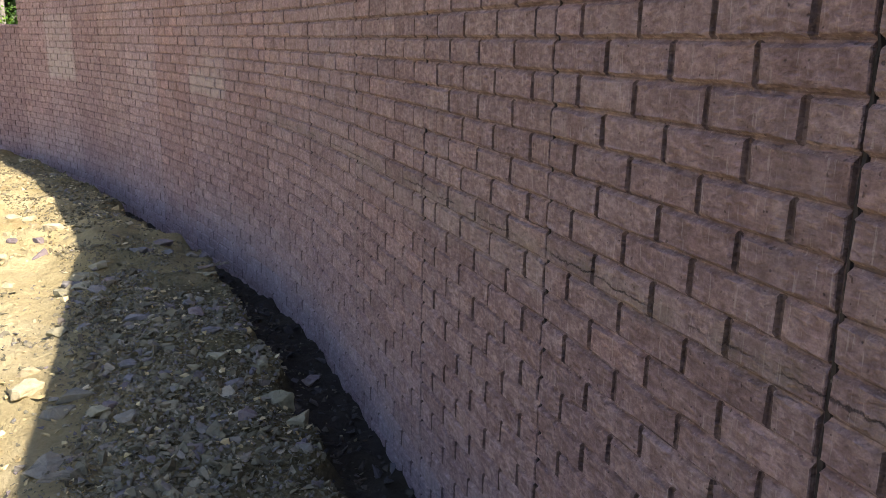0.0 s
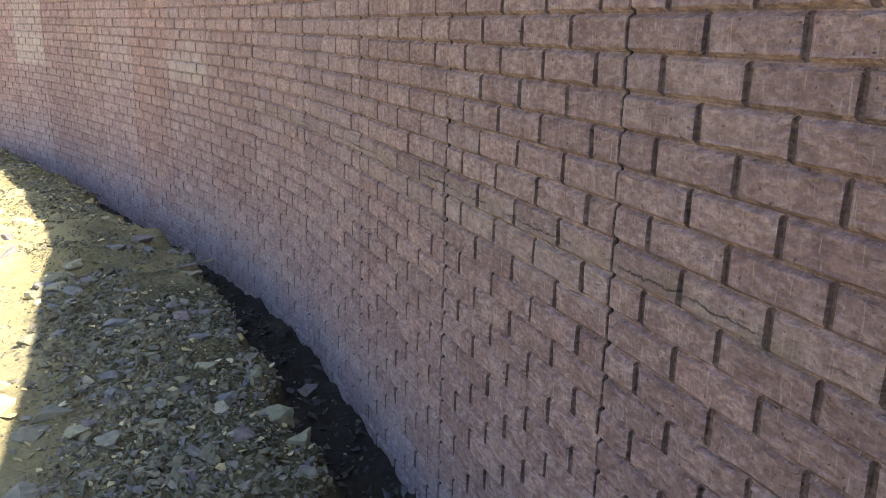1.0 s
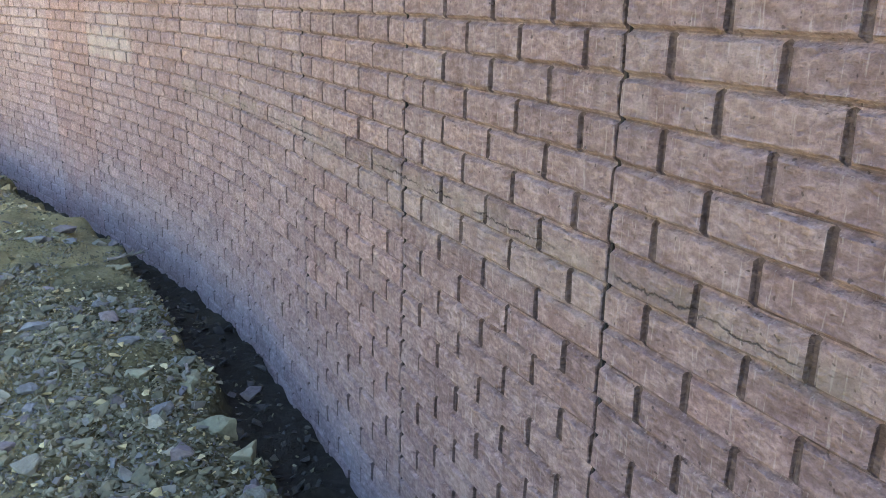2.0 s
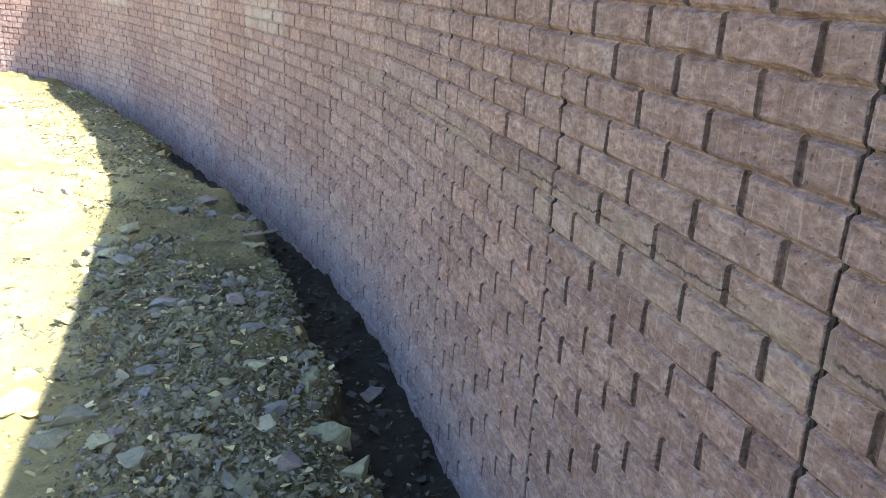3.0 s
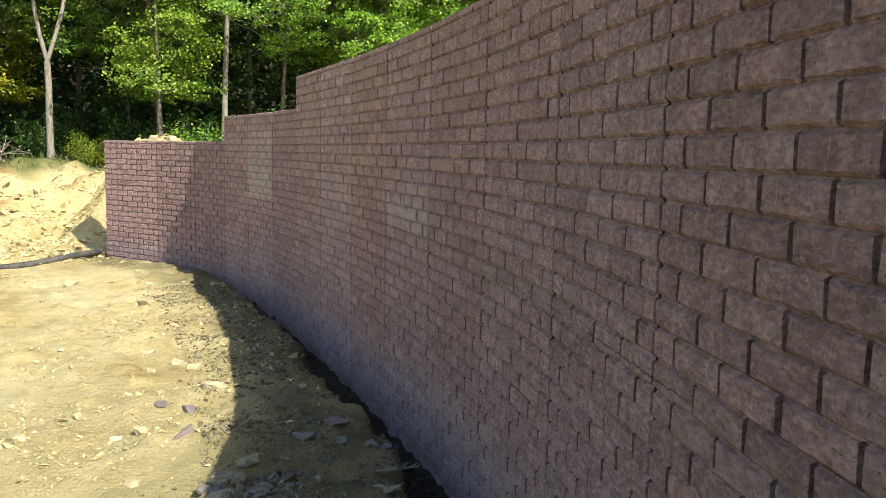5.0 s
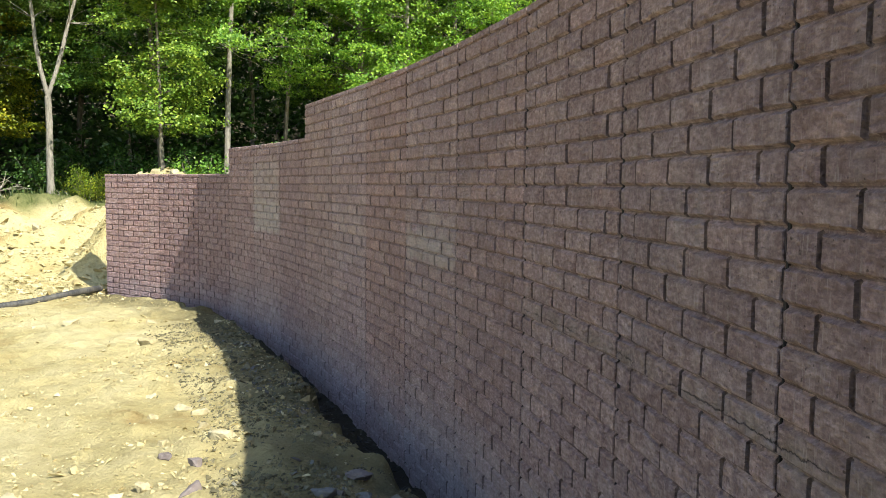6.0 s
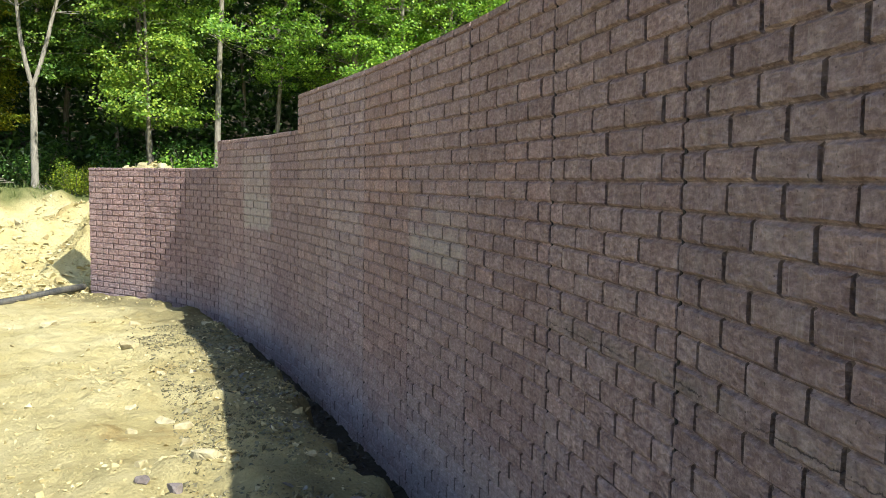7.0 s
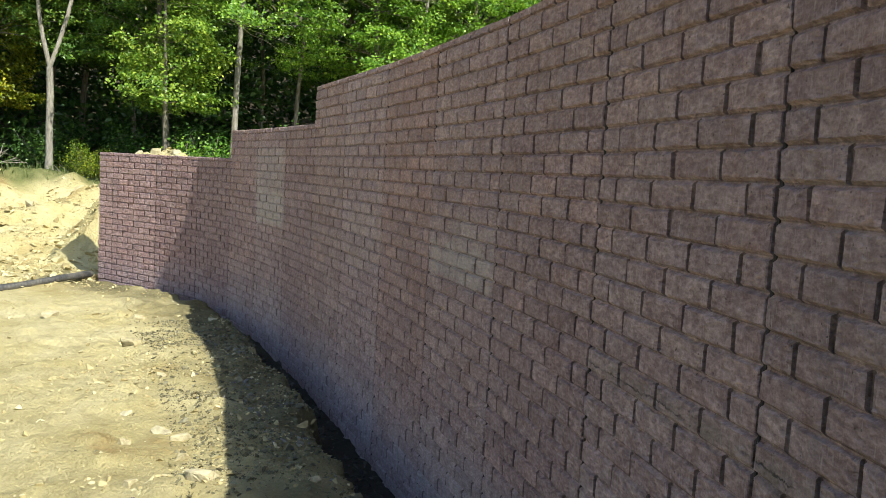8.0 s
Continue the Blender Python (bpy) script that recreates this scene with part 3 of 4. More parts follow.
# ---------------------------------------------------------------- trees
def tube(verts, faces, points, radii, sides=7):
    """Adds a tapered tube along points to the lists of a mesh."""
    base = len(verts)
    for k, (p, r) in enumerate(zip(points, radii)):
        a = points[min(k + 1, len(points) - 1)] - points[max(k - 1, 0)]
        a = a / (np.linalg.norm(a) + 1e-9)
        u = np.cross(a, (0.31, 0.9, 0.2))
        u /= np.linalg.norm(u)
        w = np.cross(a, u)
        for i in range(sides):
            th = 2 * math.pi * i / sides
            verts.append(p + r * (math.cos(th) * u + math.sin(th) * w))
    for k in range(len(points) - 1):
        for i in range(sides):
            o, n = base + k * sides, base + (k + 1) * sides
            faces.append((o + i, o + (i + 1) % sides, n + (i + 1) % sides, n + i))


def bend(start, way, length, r, steps=7, wander=0.12, lift=0.0):
    p, d, out = np.array(start, float), np.array(way, float), []
    d /= np.linalg.norm(d)
    for _ in range(steps):
        out.append(p.copy())
        d = d + r.normal(0, wander, 3) + (0, 0, lift)
        d /= np.linalg.norm(d)
        p = p + d * length / (steps - 1)
    return out


def leaves(centres, spread, count, size, r, flat=0.5):
    """Bent, pointed leaves round the centres; each has two halves."""
    c = np.repeat(np.asarray(centres), count, 0)
    n = len(c)
    at = c + r.normal(0, 1, (n, 3)) * np.array([1, 1, flat]) * (np.repeat(np.asarray(spread), count)[:, None])
    away = at - np.array([0, 0, 1.0]) * at
    nrm = r.normal(0, 0.5, (n, 3)) + np.array([0, 0, 0.75]) + 0.55 * away / (np.linalg.norm(away, axis=1)[:, None] + 0.3)
    nrm /= np.linalg.norm(nrm, axis=1)[:, None]
    side = np.cross(nrm, r.normal(0, 1, (n, 3)))
    side /= np.linalg.norm(side, axis=1)[:, None]
    fore = np.cross(side, nrm)
    s = (size * r.uniform(0.65, 1.25, n))[:, None]
    base, tip = at - fore * s * 0.5, at + fore * s * 0.55 - nrm * s * 0.12
    left, right = at + side * s * 0.42 + nrm * s * 0.10, at - side * s * 0.42 + nrm * s * 0.10
    verts = np.stack([base, left, tip, right], 1).reshape(-1, 3)
    k = np.arange(n)[:, None] * 4
    tris = np.concatenate([k + (0, 2, 1), k + (0, 3, 2)], 1).reshape(-1, 3)
    return verts, tris


def make_tree(seed, height, girth, bare, crown, bark, label, fork=0.0, lean=(0, 0), leaf=0.074, sprays=46, each=150, mat=None, sway=0.03):
    """A broadleaf tree: tapered trunk, limbs, and a crown of layered leaf sprays."""
    r = np.random.default_rng(seed)
    tree = empty("tree", (0, 0, 0), label, "tree", "trees of the wood edge")
    v, f, centres, spread = [], [], [], []
    trunk = bend((0, 0, -0.25), (lean[0], lean[1], 1), height * (0.55 if fork else 0.95), r, 10, sway)
    top = len(trunk)
    tube(v, f, trunk[:int(top * fork) + 1] if fork else trunk, [girth * (1.25 if k == 0 else 1) * (1 - 0.72 * k / (top - 1) * (0.45 if fork else 1)) for k in range(top)], 9)
    if fork:
        joint, trunk = trunk[int(top * fork)], trunk[:int(top * fork) + 1]
        for sgn in (-1, 1):
            arm = bend(joint, (0.30 * sgn, 0.1 * sgn, 1), height * 0.62, r, 12, 0.10, 0.09)
            tube(v, f, arm, [girth * 0.62 * (1 - 0.8 * k / 11) for k in range(12)], 7)
            trunk = trunk + arm[3:]
    stems = [p for p in trunk if p[2] > bare * height]
    for i in range(sprays):
        p = stems[int(r.integers(0, len(stems)))]
        up = (p[2] / height - bare) / max(0.01, 1 - bare)
        reach = crown * (1.05 - 0.65 * up) * r.uniform(0.45, 1.05)
        a = r.uniform(0, 2 * math.pi)
        limb = bend(p, (math.cos(a), math.sin(a), r.uniform(-0.05, 0.6)), reach, r, 6, 0.13)
        tube(v, f, limb, [girth * 0.13 * (1 - 0.85 * k / 5) for k in range(6)], 5)
        for k in (3, 4, 5):
            for _ in range(3):
                centres.append(limb[k] + r.normal(0, 1, 3) * (0.26, 0.26, 0.10))
                spread.append(r.uniform(0.07, 0.16))
    part("trunk", quads_mesh("trunk", v, f, bark, True), tree, "bare grey trunk and limbs")
    lv, lt = leaves(centres, spread, each // 7, leaf, r, 0.45)
    part("crown", quads_mesh("crown", lv, lt, mat or LEAF), tree, "layered sprays of small leaves")
    return tree


def put(ob, x, y, turn=0.0, sink=0.0):
    ob.matrix_basis = pose(x, y, ground_z(x, y) - sink, 0, 0, turn)
    return ob


def colour(ob, rgb):
    for o in (ob, *ob.children_recursive):
        o.color = (*rgb, 1)
    return ob


pale_fork = put(make_tree(11, 10.5, 0.085, 0.32, 2.3, PALE_BARK, "tall forked tree with a pale bare trunk on the grass", fork=0.42, sprays=54, each=300), -14.30, 16.29, 20)
colour(pale_fork, (0.75, 0.7, 0.7))
small_maple = put(make_tree(12, 6.2, 0.055, 0.25, 1.35, GREY_BARK, "slender young tree with yellow-green leaves", sway=0.012, sprays=66, each=330), -11.12, 15.89, 130)
colour(small_maple, (1.6, 1.35, 1.0))
pale_straight = put(make_tree(13, 12.0, 0.078, 0.20, 3.0, PALE_BARK, "tall tree with a straight pale trunk and green crown", sway=0.01, sprays=110, each=330), -10.62, 17.67, 60)
colour(pale_straight, (1.6, 1.5, 1.0))
thin_one = put(make_tree(14, 10.0, 0.07, 0.40, 2.2, GREY_BARK, "thin woodland tree with a leafy crown", sprays=50, each=150), -10.68, 21.0, 200)
full_one = put(make_tree(15, 11.0, 0.09, 0.22, 3.1, GREY_BARK, "full green tree at the edge of the wood", sprays=118, each=285), -8.0, 20.4, 10)
colour(full_one, (1.7, 1.6, 1.0))
# crown colour factors; the high ones on the right paint sunlight into the leaves
for x, y, turn, rgb, of in [
    (-6.2, 22.8, 80, (2.0, 1.85, 1.1), full_one), (-7.2, 21.4, 280, (1.8, 1.7, 1.1), pale_straight), (-4.7, 25.0, 190, (2.0, 1.85, 1.1), full_one), (-16.9, 20.6, 250, (0.95, 1.0, 1.0), full_one),
    (-16.8, 19.4, 300, (0.9, 0.95, 1.0), full_one), (-19.0, 16.0, 40, (1.1, 1.05, 0.9), full_one),
    (-9.6, 22.9, 30, (1.2, 1.2, 1.0), full_one),
    (-12.4, 22.4, 110, (1.0, 1.0, 1.0), thin_one), (-16.6, 17.2, 75, (1.15, 1.1, 1.0), full_one),
    (-7.2, 22.6, 95, (1.0, 1.0, 1.0), thin_one), (-16.9, 17.4, 160, (2.3, 1.35, 0.5), small_maple), (-15.6, 21.2, 20, (1.0, 1.0, 1.0), thin_one),
    (-12.85, 18.6, 45, (1.25, 1.2, 1.0), full_one)]:
    colour(put(copy_thing(of, Matrix()), x, y, turn), rgb)


# ---------------------------------------------------------------- bushes and far woods
def make_bush(seed, radius, height, label):
    r = np.random.default_rng(seed)
    bush = empty("bush", (0, 0, 0), label, "bush", "bushes below the trees")
    v, f, centres, spread = [], [], [], []
    for i in range(16):
        a = r.uniform(0, 2 * math.pi)
        twig = bend((0, 0, -0.1), (math.cos(a) * radius, math.sin(a) * radius, height * r.uniform(0.6, 1.4)), math.hypot(radius, height) * r.uniform(0.5, 0.95), r, 6, 0.12)
        tube(v, f, twig, [0.018 * (1 - 0.13 * k) for k in range(6)], 5)
        for k in (2, 3, 4, 5):
            centres.append(twig[k])
            spread.append(0.16)
    part("stem", quads_mesh("stem", v, f, GREY_BARK), bush)
    lv, lt = leaves(centres, spread, 44, 0.062, r, 0.7)
    part("foliage", quads_mesh("foliage", lv, lt, LEAF), bush)
    return bush


bush = colour(put(make_bush(31, 0.8, 1.0, "bright green leafy bush behind the low wall"), -9.9, 15.4), (1.4, 1.4, 1.0))
# the four rear bushes are dimmed, undergrowth shade put into their colour
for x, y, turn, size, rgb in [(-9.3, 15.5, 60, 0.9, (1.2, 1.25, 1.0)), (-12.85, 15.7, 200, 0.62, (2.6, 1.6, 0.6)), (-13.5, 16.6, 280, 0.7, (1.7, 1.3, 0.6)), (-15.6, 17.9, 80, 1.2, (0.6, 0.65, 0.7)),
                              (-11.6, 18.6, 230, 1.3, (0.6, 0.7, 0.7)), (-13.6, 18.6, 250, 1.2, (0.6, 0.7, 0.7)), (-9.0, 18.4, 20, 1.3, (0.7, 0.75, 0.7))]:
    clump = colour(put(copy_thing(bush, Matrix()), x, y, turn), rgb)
    clump.matrix_basis = clump.matrix_basis @ Matrix.Diagonal((size, size, size, 1))


def build_woods():
    """The dense wood on the rising ground behind the first trees."""
    r = np.random.default_rng(41)
    a = r.uniform(radians(-22), radians(66), 6000)
    d = r.uniform(24, 38, 6000)
    x, y = -1 - np.sin(a) * d, np.cos(a) * d
    z = land(x, y)[0] + r.uniform(0, 1, 6000) ** 1.2 * 11
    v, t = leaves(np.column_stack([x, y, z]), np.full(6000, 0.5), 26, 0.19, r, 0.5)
    tagged(new("woodland", quads_mesh("woodland", v, t, SHADED_LEAF)), "dense dark green woodland behind the first trees", "woodland", kind="stuff")


build_woods()


def build_grass():
    r = np.random.default_rng(43)
    n = 9000
    x, y = r.uniform(-22, -8.8, n), r.uniform(11, 22, n)
    z, _, _, grass = land(x, y)
    keep = (grass > 0.5)
    x, y, z = x[keep], y[keep], z[keep]
    n = len(x)
    a, h, lean = r.uniform(0, 6.28, n), r.uniform(0.06, 0.22, n), r.normal(0, 0.05, (n, 2))
    w = 0.012
    v = np.stack([np.column_stack([x - w * np.cos(a), y - w * np.sin(a), z - 0.02]), np.column_stack([x + w * np.cos(a), y + w * np.sin(a), z - 0.02]), np.column_stack([x + lean[:, 0], y + lean[:, 1], z + h])], 1).reshape(-1, 3)
    tagged(new("grass", quads_mesh("grass", v, np.arange(3 * n).reshape(-1, 3), GRASS)), "short dry grass along the terrace edge", "grass", kind="stuff")


build_grass()


def make_branch(seed, length):
    r = np.random.default_rng(seed)
    v, f = [], []
    main = bend((0, 0, 0.03), (1, 0, 0.12), length, r, 8, 0.10)
    tube(v, f, main, [0.028 * (1 - 0.1 * k) for k in range(8)], 6)
    for k in (2, 3, 4, 5, 6):
        tube(v, f, bend(main[k], (0.6, r.choice([-1, 1]) * 0.6, r.uniform(0.1, 0.7)), length * 0.4, r, 5, 0.12), [0.012 * (1 - 0.18 * q) for q in range(5)], 5)
    ob = new("fallen_branch", quads_mesh("fallen_branch", v, f, DEAD_WOOD, True))
    return tagged(ob, "bleached fallen branch lying on the grass", "branch", "fallen branches")


for k, (x, y, turn, length) in enumerate([(-14.6, 15.2, 150, 1.6), (-15.3, 15.0, 20, 1.3), (-13.2, 15.4, 140, 1.1), (-15.0, 14.6, 100, 1.0)]):
    put(make_branch(60 + k, length), x, y, turn)


# ---------------------------------------------------------------- drain pipe
def build_pipe():
    """Black corrugated drain pipe lying on the soil."""
    track = [Vector(p) for p in ((-8.66, 10.40, 0), (-8.52, 9.95, 0), (-8.56, 9.5, 0), (-8.70, 9.0, 0), (-8.92, 8.4, 0), (-9.2, 7.8, 0), (-9.6, 7.1, 0), (-10.1, 6.4, 0))]
    line = []
    for a, b in zip(track, track[1:]):
        line += [a.lerp(b, k / 26) for k in range(26)]
    v, f, sides = [], [], 14
    for k, p in enumerate(line):
        d = (line[min(k + 1, len(line) - 1)] - line[max(k - 1, 0)]).normalized()
        n = Vector((-d.y, d.x, 0))
        rad = 0.047 if k % 2 else 0.043
        for i in range(sides):
            th = 2 * math.pi * i / sides
            q = p + n * rad * math.cos(th)
            v.append((q.x, q.y, -0.035 + 0.03 * math.sin(k * 0.05) + 0.045 + rad * math.sin(th)))
    for k in range(len(line) - 1):
        for i in range(sides):
            f.append((k * sides + i, k * sides + (i + 1) % sides, (k + 1) * sides + (i + 1) % sides, (k + 1) * sides + i))
    tagged(new("drain_pipe", quads_mesh("drain_pipe", v, f, BLACK_PLASTIC)), "black corrugated plastic drain pipe lying on the soil", "pipe")


build_pipe()


# ---------------------------------------------------------------- stones
def shard(seed, flat):
    """An angular piece of shale about one long: convex, with bevelled breaks."""
    r = np.random.default_rng(seed)
    bm = bmesh.new()
    for _ in range(9):
        p = r.normal(0, 1, 3)
        p /= np.linalg.norm(p)
        p *= r.uniform(0.8, 1.05)
        bm.verts.new((p[0] * 0.5, p[1] * 0.5 * r.uniform(0.6, 0.95), np.clip(p[2], -0.75, 0.75) * 0.5 * flat))
    res = bmesh.ops.convex_hull(bm, input=bm.verts)
    bmesh.ops.delete(bm, geom=[g for g in res["geom_interior"] if isinstance(g, bmesh.types.BMVert)], context="VERTS")
    bmesh.ops.triangulate(bm, faces=bm.faces)
    bm.verts.index_update()
    v = np.array([w.co[:] for w in bm.verts])
    f = np.array([[w.index for w in q.verts] for q in bm.faces])
    bm.free()
    return v, f


SHARDS = [shard(200 + k, fl) for k, fl in enumerate([0.26, 0.34, 0.38, 0.5, 0.3, 0.6, 0.43, 0.28, 0.7, 0.36, 0.52, 0.24, 0.32, 0.4])]


def turns(n, r, tilt):
    yaw, a, b = r.uniform(0, 6.283, n), r.normal(0, tilt, n), r.normal(0, tilt, n)
    cy, sy, ca, sa, cb, sb = np.cos(yaw), np.sin(yaw), np.cos(a), np.sin(a), np.cos(b), np.sin(b)
    one, nil = np.ones(n), np.zeros(n)
    rz = np.stack([cy, -sy, nil, sy, cy, nil, nil, nil, one], -1).reshape(n, 3, 3)
    rx = np.stack([one, nil, nil, nil, ca, -sa, nil, sa, ca], -1).reshape(n, 3, 3)
    ry = np.stack([cb, nil, sb, nil, one, nil, -sb, nil, cb], -1).reshape(n, 3, 3)
    return rx @ ry @ rz


def scatter(name, label, x, y, size, r, tilt=0.22, mat=None):
    z = land(x, y)[0]
    rot, kind = turns(len(x), r, tilt), r.integers(0, len(SHARDS), len(x))
    vs, fs, count = [], [], 0
    for k, (v, f) in enumerate(SHARDS):
        some = np.nonzero(kind == k)[0]
        if not len(some):
            continue
        q = np.einsum("nij,vj->nvi", rot[some], v) * size[some][:, None, None]
        q += np.column_stack([x[some], y[some], z[some] + 0.10 * size[some]])[:, None]
        vs.append(q.reshape(-1, 3))
        fs.append((f[None] + (np.arange(len(some)) * len(v))[:, None, None]).reshape(-1, 3) + count)
        count += len(some) * len(v)
    tagged(new(name, quads_mesh(name, np.concatenate(vs), np.concatenate(fs), mat or RUBBLE)), label, "rubble", kind="stuff")


def along_wall(u, d):
    """Points at brick counts u and distances d out from the wall's face."""
    j = np.clip(((u - FIRST) // 4).astype(int), 0, len(CORNERS) - 2)
    c = np.array([p[:] for p in CORNERS])
    way = (c[j + 1] - c[j]) / PANEL
    p = c[j] + way * ((u - FIRST - 4 * j) * BRICK)[:, None]
    return p[:, 0] - way[:, 1] * d, p[:, 1] + way[:, 0] * d


def build_rubble():
    r = np.random.default_rng(51)
    n = 88000
    u, d = r.uniform(-2, 42, n), np.abs(r.normal(0.85, 0.42, n)) + 0.10
    x, y = along_wall(u, d)
    keep = r.uniform(0, 1, n) < np.clip(0.55 + 2.0 * fbm(x, y, 0.45, 3) + 0.25 * (u < 14), 0.08, 1) * (1 - 0.85 * step(1.0, 1.4, d)) * np.where((u > 17) & (d > 0.75), 0.1, 1) * (1 - 0.75 * step(13, 22, u))
    keep &= (land(x, y)[2] < 0.2) | (r.uniform(0, 1, n) < 0.06)
    x, y = x[keep], y[keep]
    size = np.clip(r.lognormal(-3.98, 0.58, len(x)), 0.007, 0.11)
    scatter("shale_rubble", "grey-green and purple crushed shale beside the wall", x, y, size, r, 0.55)
    n = 3600
    x, y = r.uniform(-9, -0.6, n), r.uniform(-1.5, 11, n)
    d, u = to_wall(x, y)
    keep = (d > 0.35) & (r.uniform(0, 1, n) < np.clip(0.28 + 2.0 * fbm(x, y, 1.0, 3), 0.05, 1))
    x, y = x[keep], y[keep]
    scatter("loose_stones", "small loose stones strewn over the clay", x, y, np.clip(r.lognormal(-3.9, 0.55, len(x)), 0.008, 0.09), r, 0.3, CLOD)
    n = 22000
    u, d = r.uniform(3, 44, n), r.uniform(0.2, 1.25, n)
    x, y = along_wall(u, d)
    keep = (land(x, y)[2] < 0.2) & (r.uniform(0, 1, n) < np.clip(0.6 + 1.6 * fbm(x + 4, y, 0.5, 3), 0.1, 1))
    x, y = x[keep], y[keep]
    scatter("soil_crumbs", "crumbled olive soil and fine shale along the trench", x, y, np.clip(r.lognormal(-4.0, 0.5, len(x)), 0.008, 0.06), r, 0.5, CRUMB)
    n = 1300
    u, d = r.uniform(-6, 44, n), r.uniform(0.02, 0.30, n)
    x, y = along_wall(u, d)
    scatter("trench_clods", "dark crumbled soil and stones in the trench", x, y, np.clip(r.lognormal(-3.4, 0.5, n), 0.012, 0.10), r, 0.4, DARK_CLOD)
    n = 48000
    x, y = r.uniform(-9.5, -0.4, n), r.uniform(-1.5, 11.5, n)
    d, u = to_wall(x, y)
    keep = (d > 0.3) & (r.uniform(0, 1, n) < np.clip(0.42 + 2.2 * fbm(x + 9, y, 0.8, 4), 0.04, 1))
    x, y = x[keep], y[keep]
    scatter("clay_clods", "crumbled clods of yellow clay on the ground", x, y, np.clip(r.lognormal(-3.95, 0.62, len(x)), 0.007, 0.09), r, 0.4, CLOD)
    n = 13000
    x, y = r.uniform(-17, -8.4, n), r.uniform(9.0, 17.5, n)
    z, _, _, g = land(x, y)
    keep = g < 0.4
    scatter("bank_stones", "pale stones and clods on the sandy bank", x[keep], y[keep], np.clip(r.lognormal(-3.05, 0.6, int(keep.sum())), 0.02, 0.30), r, 0.4, CLOD)


build_rubble()


def make_stone(seed, length, width, height, label, mat):
    """A single larger stone: a faceted slab, bevelled, with split layers."""
    r = np.random.default_rng(seed)
    bm = bmesh.new()
    for _ in range(13):
        p = r.normal(0, 1, 3)
        p /= np.linalg.norm(p) * r.uniform(0.9, 1.25)
        bm.verts.new((p[0] * length * 0.55, p[1] * width * 0.55, np.clip(p[2], -0.55, 0.55) * height * 0.95))
    res = bmesh.ops.convex_hull(bm, input=bm.verts)
    bmesh.ops.delete(bm, geom=[g for g in res["geom_interior"] if isinstance(g, bmesh.types.BMVert)], context="VERTS")
    bmesh.ops.bevel(bm, geom=list(bm.edges), offset=0.025 * min(length, width, height * 2), segments=1, affect="EDGES")
    bmesh.ops.triangulate(bm, faces=bm.faces)
    for _ in range(2):
        bmesh.ops.subdivide_edges(bm, edges=[e for e in bm.edges if e.calc_length() > 0.16 * length], cuts=1)
        bmesh.ops.triangulate(bm, faces=bm.faces)
    shift = Vector((seed, 0.37 * seed, 0))
    for w in bm.verts:
        w.co += noise.noise_vector(w.co * 9 / length * 0.4 + shift) * 0.05 * length + Vector(r.normal(0, 0.006 * length, 3))
    me = bpy.data.meshes.new("stone")
    bmesh.ops.triangulate(bm, faces=bm.faces)
    bm.to_mesh(me)
    bm.free()
    me.materials.append(mat)
    return tagged(new("stone", me), label, "stone", "larger stones on the soil")


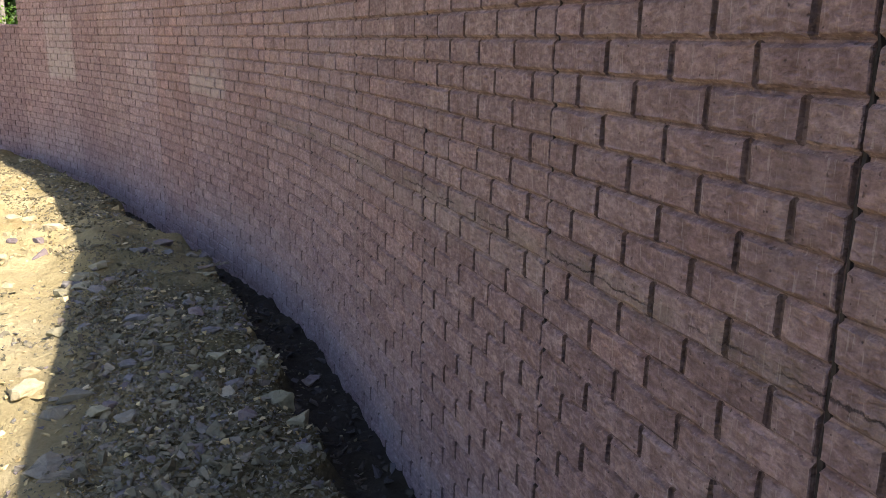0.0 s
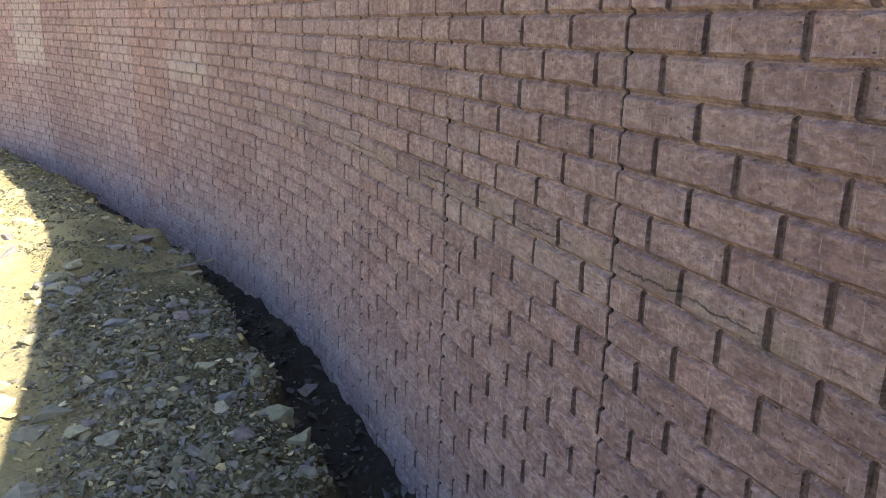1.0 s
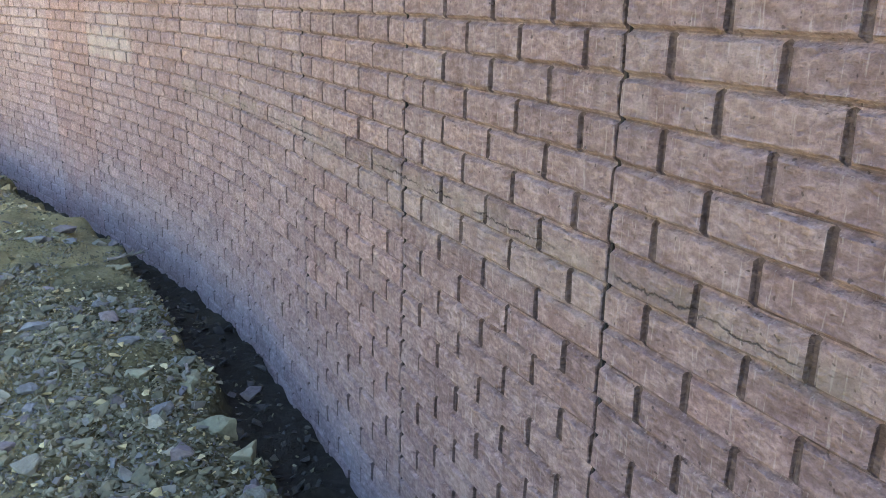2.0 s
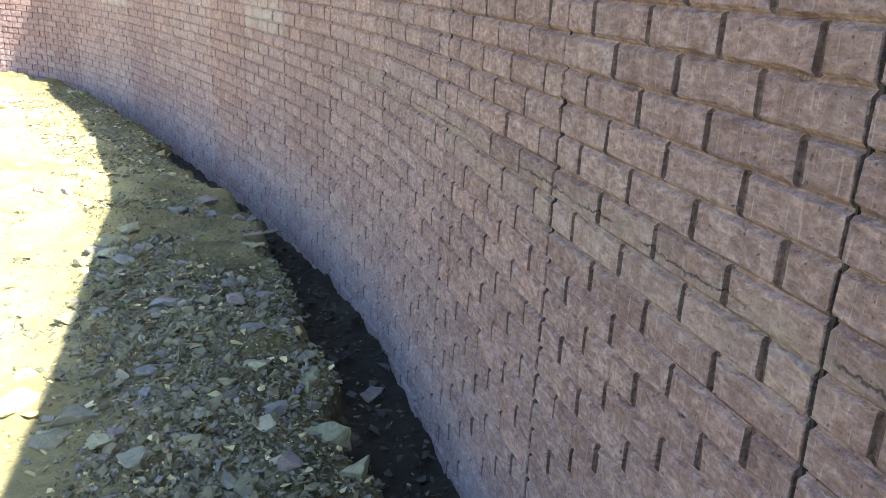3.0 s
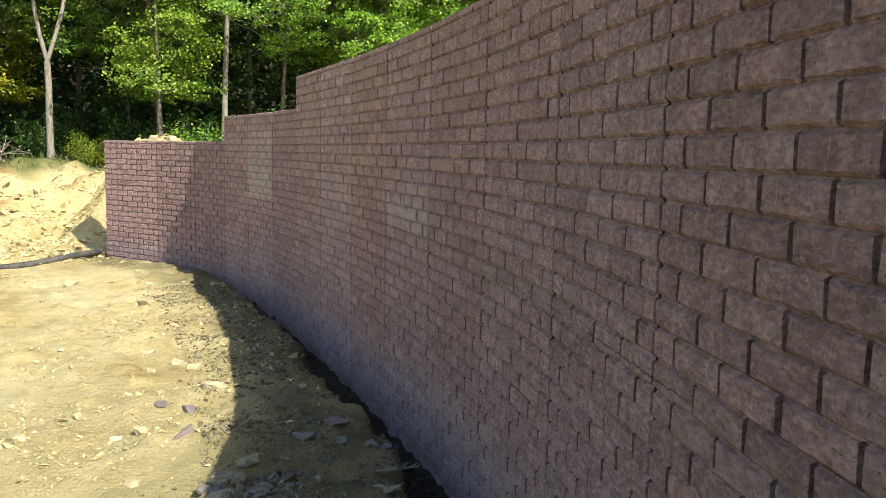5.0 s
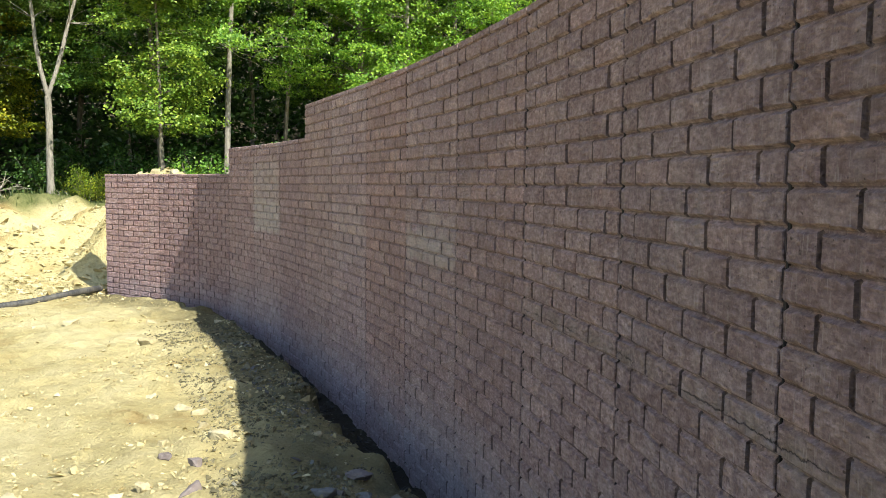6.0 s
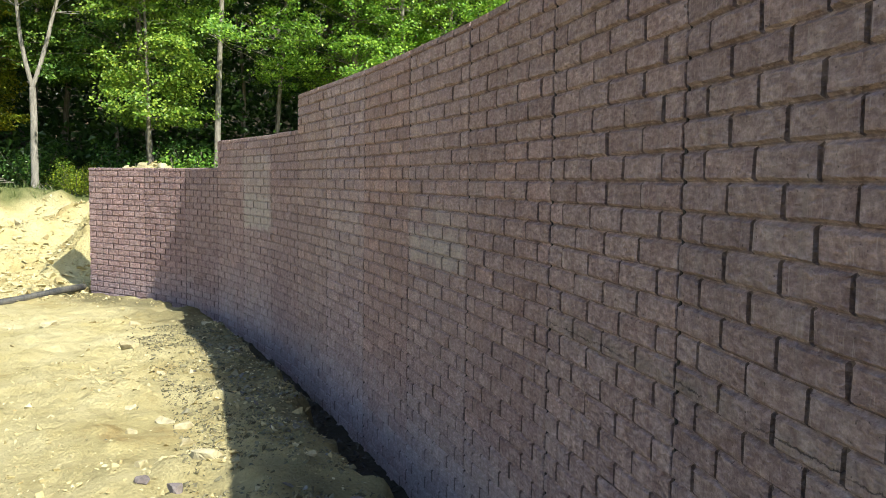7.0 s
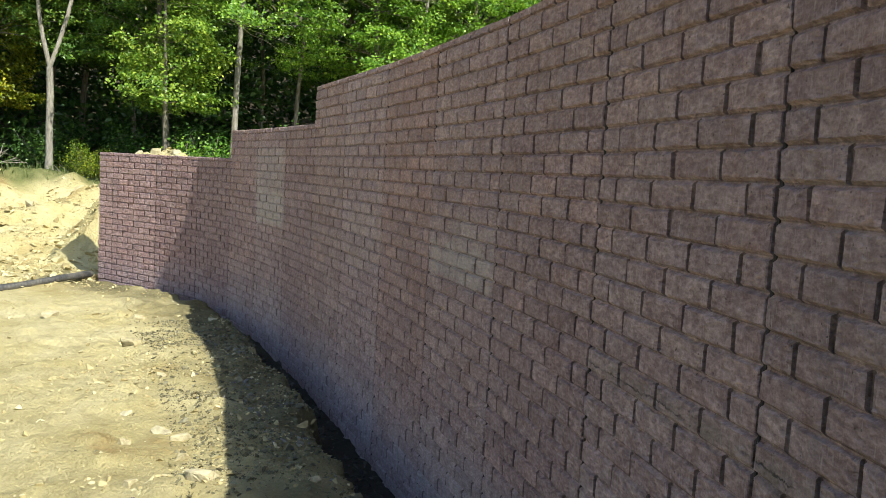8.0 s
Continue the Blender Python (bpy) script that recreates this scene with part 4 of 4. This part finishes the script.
BIG_STONES = [
    # x, y, length, width, height, turn, kind
    (-0.99, 1.40, 0.21, 0.12, 0.10, -8, "greenish"), (-0.86, 1.22, 0.12, 0.09, 0.10, 40, "greenish"), (-1.66, 0.74, 0.22, 0.17, 0.06, 25, "slab"), (-1.60, 0.66, 0.16, 0.10, 0.05, 60, "slab"),
    (-1.71, 1.59, 0.085, 0.075, 0.05, 10, "grey"), (-1.66, 1.46, 0.06, 0.05, 0.04, 80, "grey"), (-1.83, 1.28, 0.19, 0.15, 0.06, 15, "slab"), (-1.64, 1.20, 0.09, 0.08, 0.05, 0, "purple"),
    (-2.52, 2.98, 0.17, 0.11, 0.07, 50, "greenish"), (-2.44, 2.80, 0.15, 0.12, 0.06, 20, "greenish"), (-3.80, 3.15, 0.16, 0.10, 0.07, 0, "tan"), (-3.30, 3.49, 0.15, 0.10, 0.08, 30, "tan"),
    (-3.01, 3.42, 0.13, 0.10, 0.08, 70, "purple"), (-3.28, 4.23, 0.26, 0.17, 0.11, 10, "tan"), (-3.80, 4.88, 0.18, 0.10, 0.08, 20, "tan"), (-3.96, 4.92, 0.20, 0.12, 0.09, 5, "tan"),
    (-2.81, 2.38, 0.07, 0.06, 0.05, 0, "grey"), (-5.40, 6.66, 0.26, 0.18, 0.16, 40, "tan"), (-1.14, 2.01, 0.12, 0.07, 0.06, 15, "purple"), (-0.94, 2.03, 0.13, 0.08, 0.06, 70, "purple"),
    (-3.15, 3.70, 0.11, 0.08, 0.06, 0, "purple"), (-3.42, 3.86, 0.09, 0.07, 0.05, 20, "purple"), (-3.55, 4.05, 0.12, 0.08, 0.06, 60, "tan"), (-2.15, 1.52, 0.14, 0.10, 0.07, 30, "tan"),
    (-2.05, 1.32, 0.20, 0.14, 0.09, 75, "tan"), (-1.30, 1.72, 0.15, 0.10, 0.06, 10, "greenish"), (-1.45, 1.95, 0.14, 0.09, 0.05, 35, "grey"), (-1.20, 1.48, 0.11, 0.08, 0.05, 65, "grey"),
    (-1.05, 1.12, 0.10, 0.08, 0.05, 15, "purple"), (-1.38, 1.15, 0.12, 0.09, 0.05, 50, "greenish"), (-1.90, 2.20, 0.15, 0.09, 0.05, 20, "grey"), (-1.72, 2.55, 0.12, 0.08, 0.05, 85, "grey"),
    (-2.20, 3.55, 0.13, 0.09, 0.05, 25, "grey"), (-2.30, 3.80, 0.16, 0.10, 0.05, 5, "purple"), (-2.75, 4.35, 0.10, 0.08, 0.05, 30, "tan"), (-4.05, 4.70, 0.10, 0.08, 0.07, 0, "tan"),
    (-3.62, 4.62, 0.13, 0.10, 0.09, 55, "tan"), (-5.55, 8.25, 0.16, 0.12, 0.08, 10, "tan"), (-6.10, 7.80, 0.18, 0.13, 0.09, 35, "tan"), (-6.80, 7.40, 0.22, 0.15, 0.10, 80, "tan"),
    (-4.70, 6.05, 0.12, 0.09, 0.07, 25, "tan"), (-4.35, 5.15, 0.12, 0.08, 0.06, 15, "tan"), (-2.55, 1.75, 0.12, 0.10, 0.06, 70, "tan"), (-2.95, 2.90, 0.10, 0.07, 0.05, 40, "tan"),
    (-9.45, 12.6, 0.34, 0.26, 0.22, 10, "tan"), (-9.1, 12.55, 0.40, 0.28, 0.26, 60, "tan"), (-8.85, 12.7, 0.30, 0.24, 0.2, 30, "tan"), (-8.65, 12.8, 0.26, 0.2, 0.2, 80, "tan"), (-12.3, 13.6, 0.55, 0.35, 0.30, 20, "tan"), (-11.6, 13.9, 0.45, 0.3, 0.26, 70, "tan"), (-13.4, 12.6, 0.50, 0.35, 0.22, 40, "tan"),
]
STONE_WORDS = {"greenish": "grey-green angular block of shale on the rubble", "slab": "flat layered slab of grey shale on the soil", "grey": "smooth blue-grey stone half sunk in soil",
               "purple": "purple-grey broken piece of shale", "tan": "pale tan lump of stone on the clay"}
for k, (x, y, turn, length) in enumerate([(-1.9, 3.3, 20, 0.22), (-1.15, 1.75, 100, 0.14)]):
    twig = make_branch(80 + k, length)
    for w in twig.data.vertices:
        w.co.y, w.co.z = w.co.y * 0.4, w.co.z * 0.4
    twig.name = "twig"
    put(tagged(twig, "thin dry grey twig lying on the rubble", "twig", "twigs"), x, y, turn, -0.012)

LOOSE = np.random.default_rng(77)
for u, d in zip(LOOSE.uniform(0.5, 19, 62), LOOSE.uniform(0.36, 1.35, 62)):
    sx, sy = along_wall(np.array([u]), np.array([d]))
    long = LOOSE.uniform(0.07, 0.15)
    BIG_STONES.append((float(sx[0]), float(sy[0]), long, long * LOOSE.uniform(0.5, 0.8), long * LOOSE.uniform(0.25, 0.5), LOOSE.uniform(0, 180), ("greenish", "slab", "greenish", "grey", "slab", "purple")[int(LOOSE.integers(0, 6))]))
for k, (x, y, length, width, height, turn, kind) in enumerate(BIG_STONES):
    height *= 0.75 if kind == "tan" else 0.9
    put(make_stone(300 + k, 0.8 * length if kind == "tan" else length, 0.8 * width if kind == "tan" else width, height, STONE_WORDS[kind], STONES[kind]), x, y, turn, -0.12 * height)



# ---------------------------------------------------------------- the wall, stretch by stretch
build_wall("wall_1", "tall curved retaining wall of red-brown brick-patterned cast concrete", 0, 16, TALL, (6, 7))
build_wall("wall_2", "middle step of the red-brown brick-patterned concrete wall", 16, 19, MID, ())
build_wall("wall_3", "low end of the red-brown brick-patterned concrete wall", 19, 23, LOW, ())
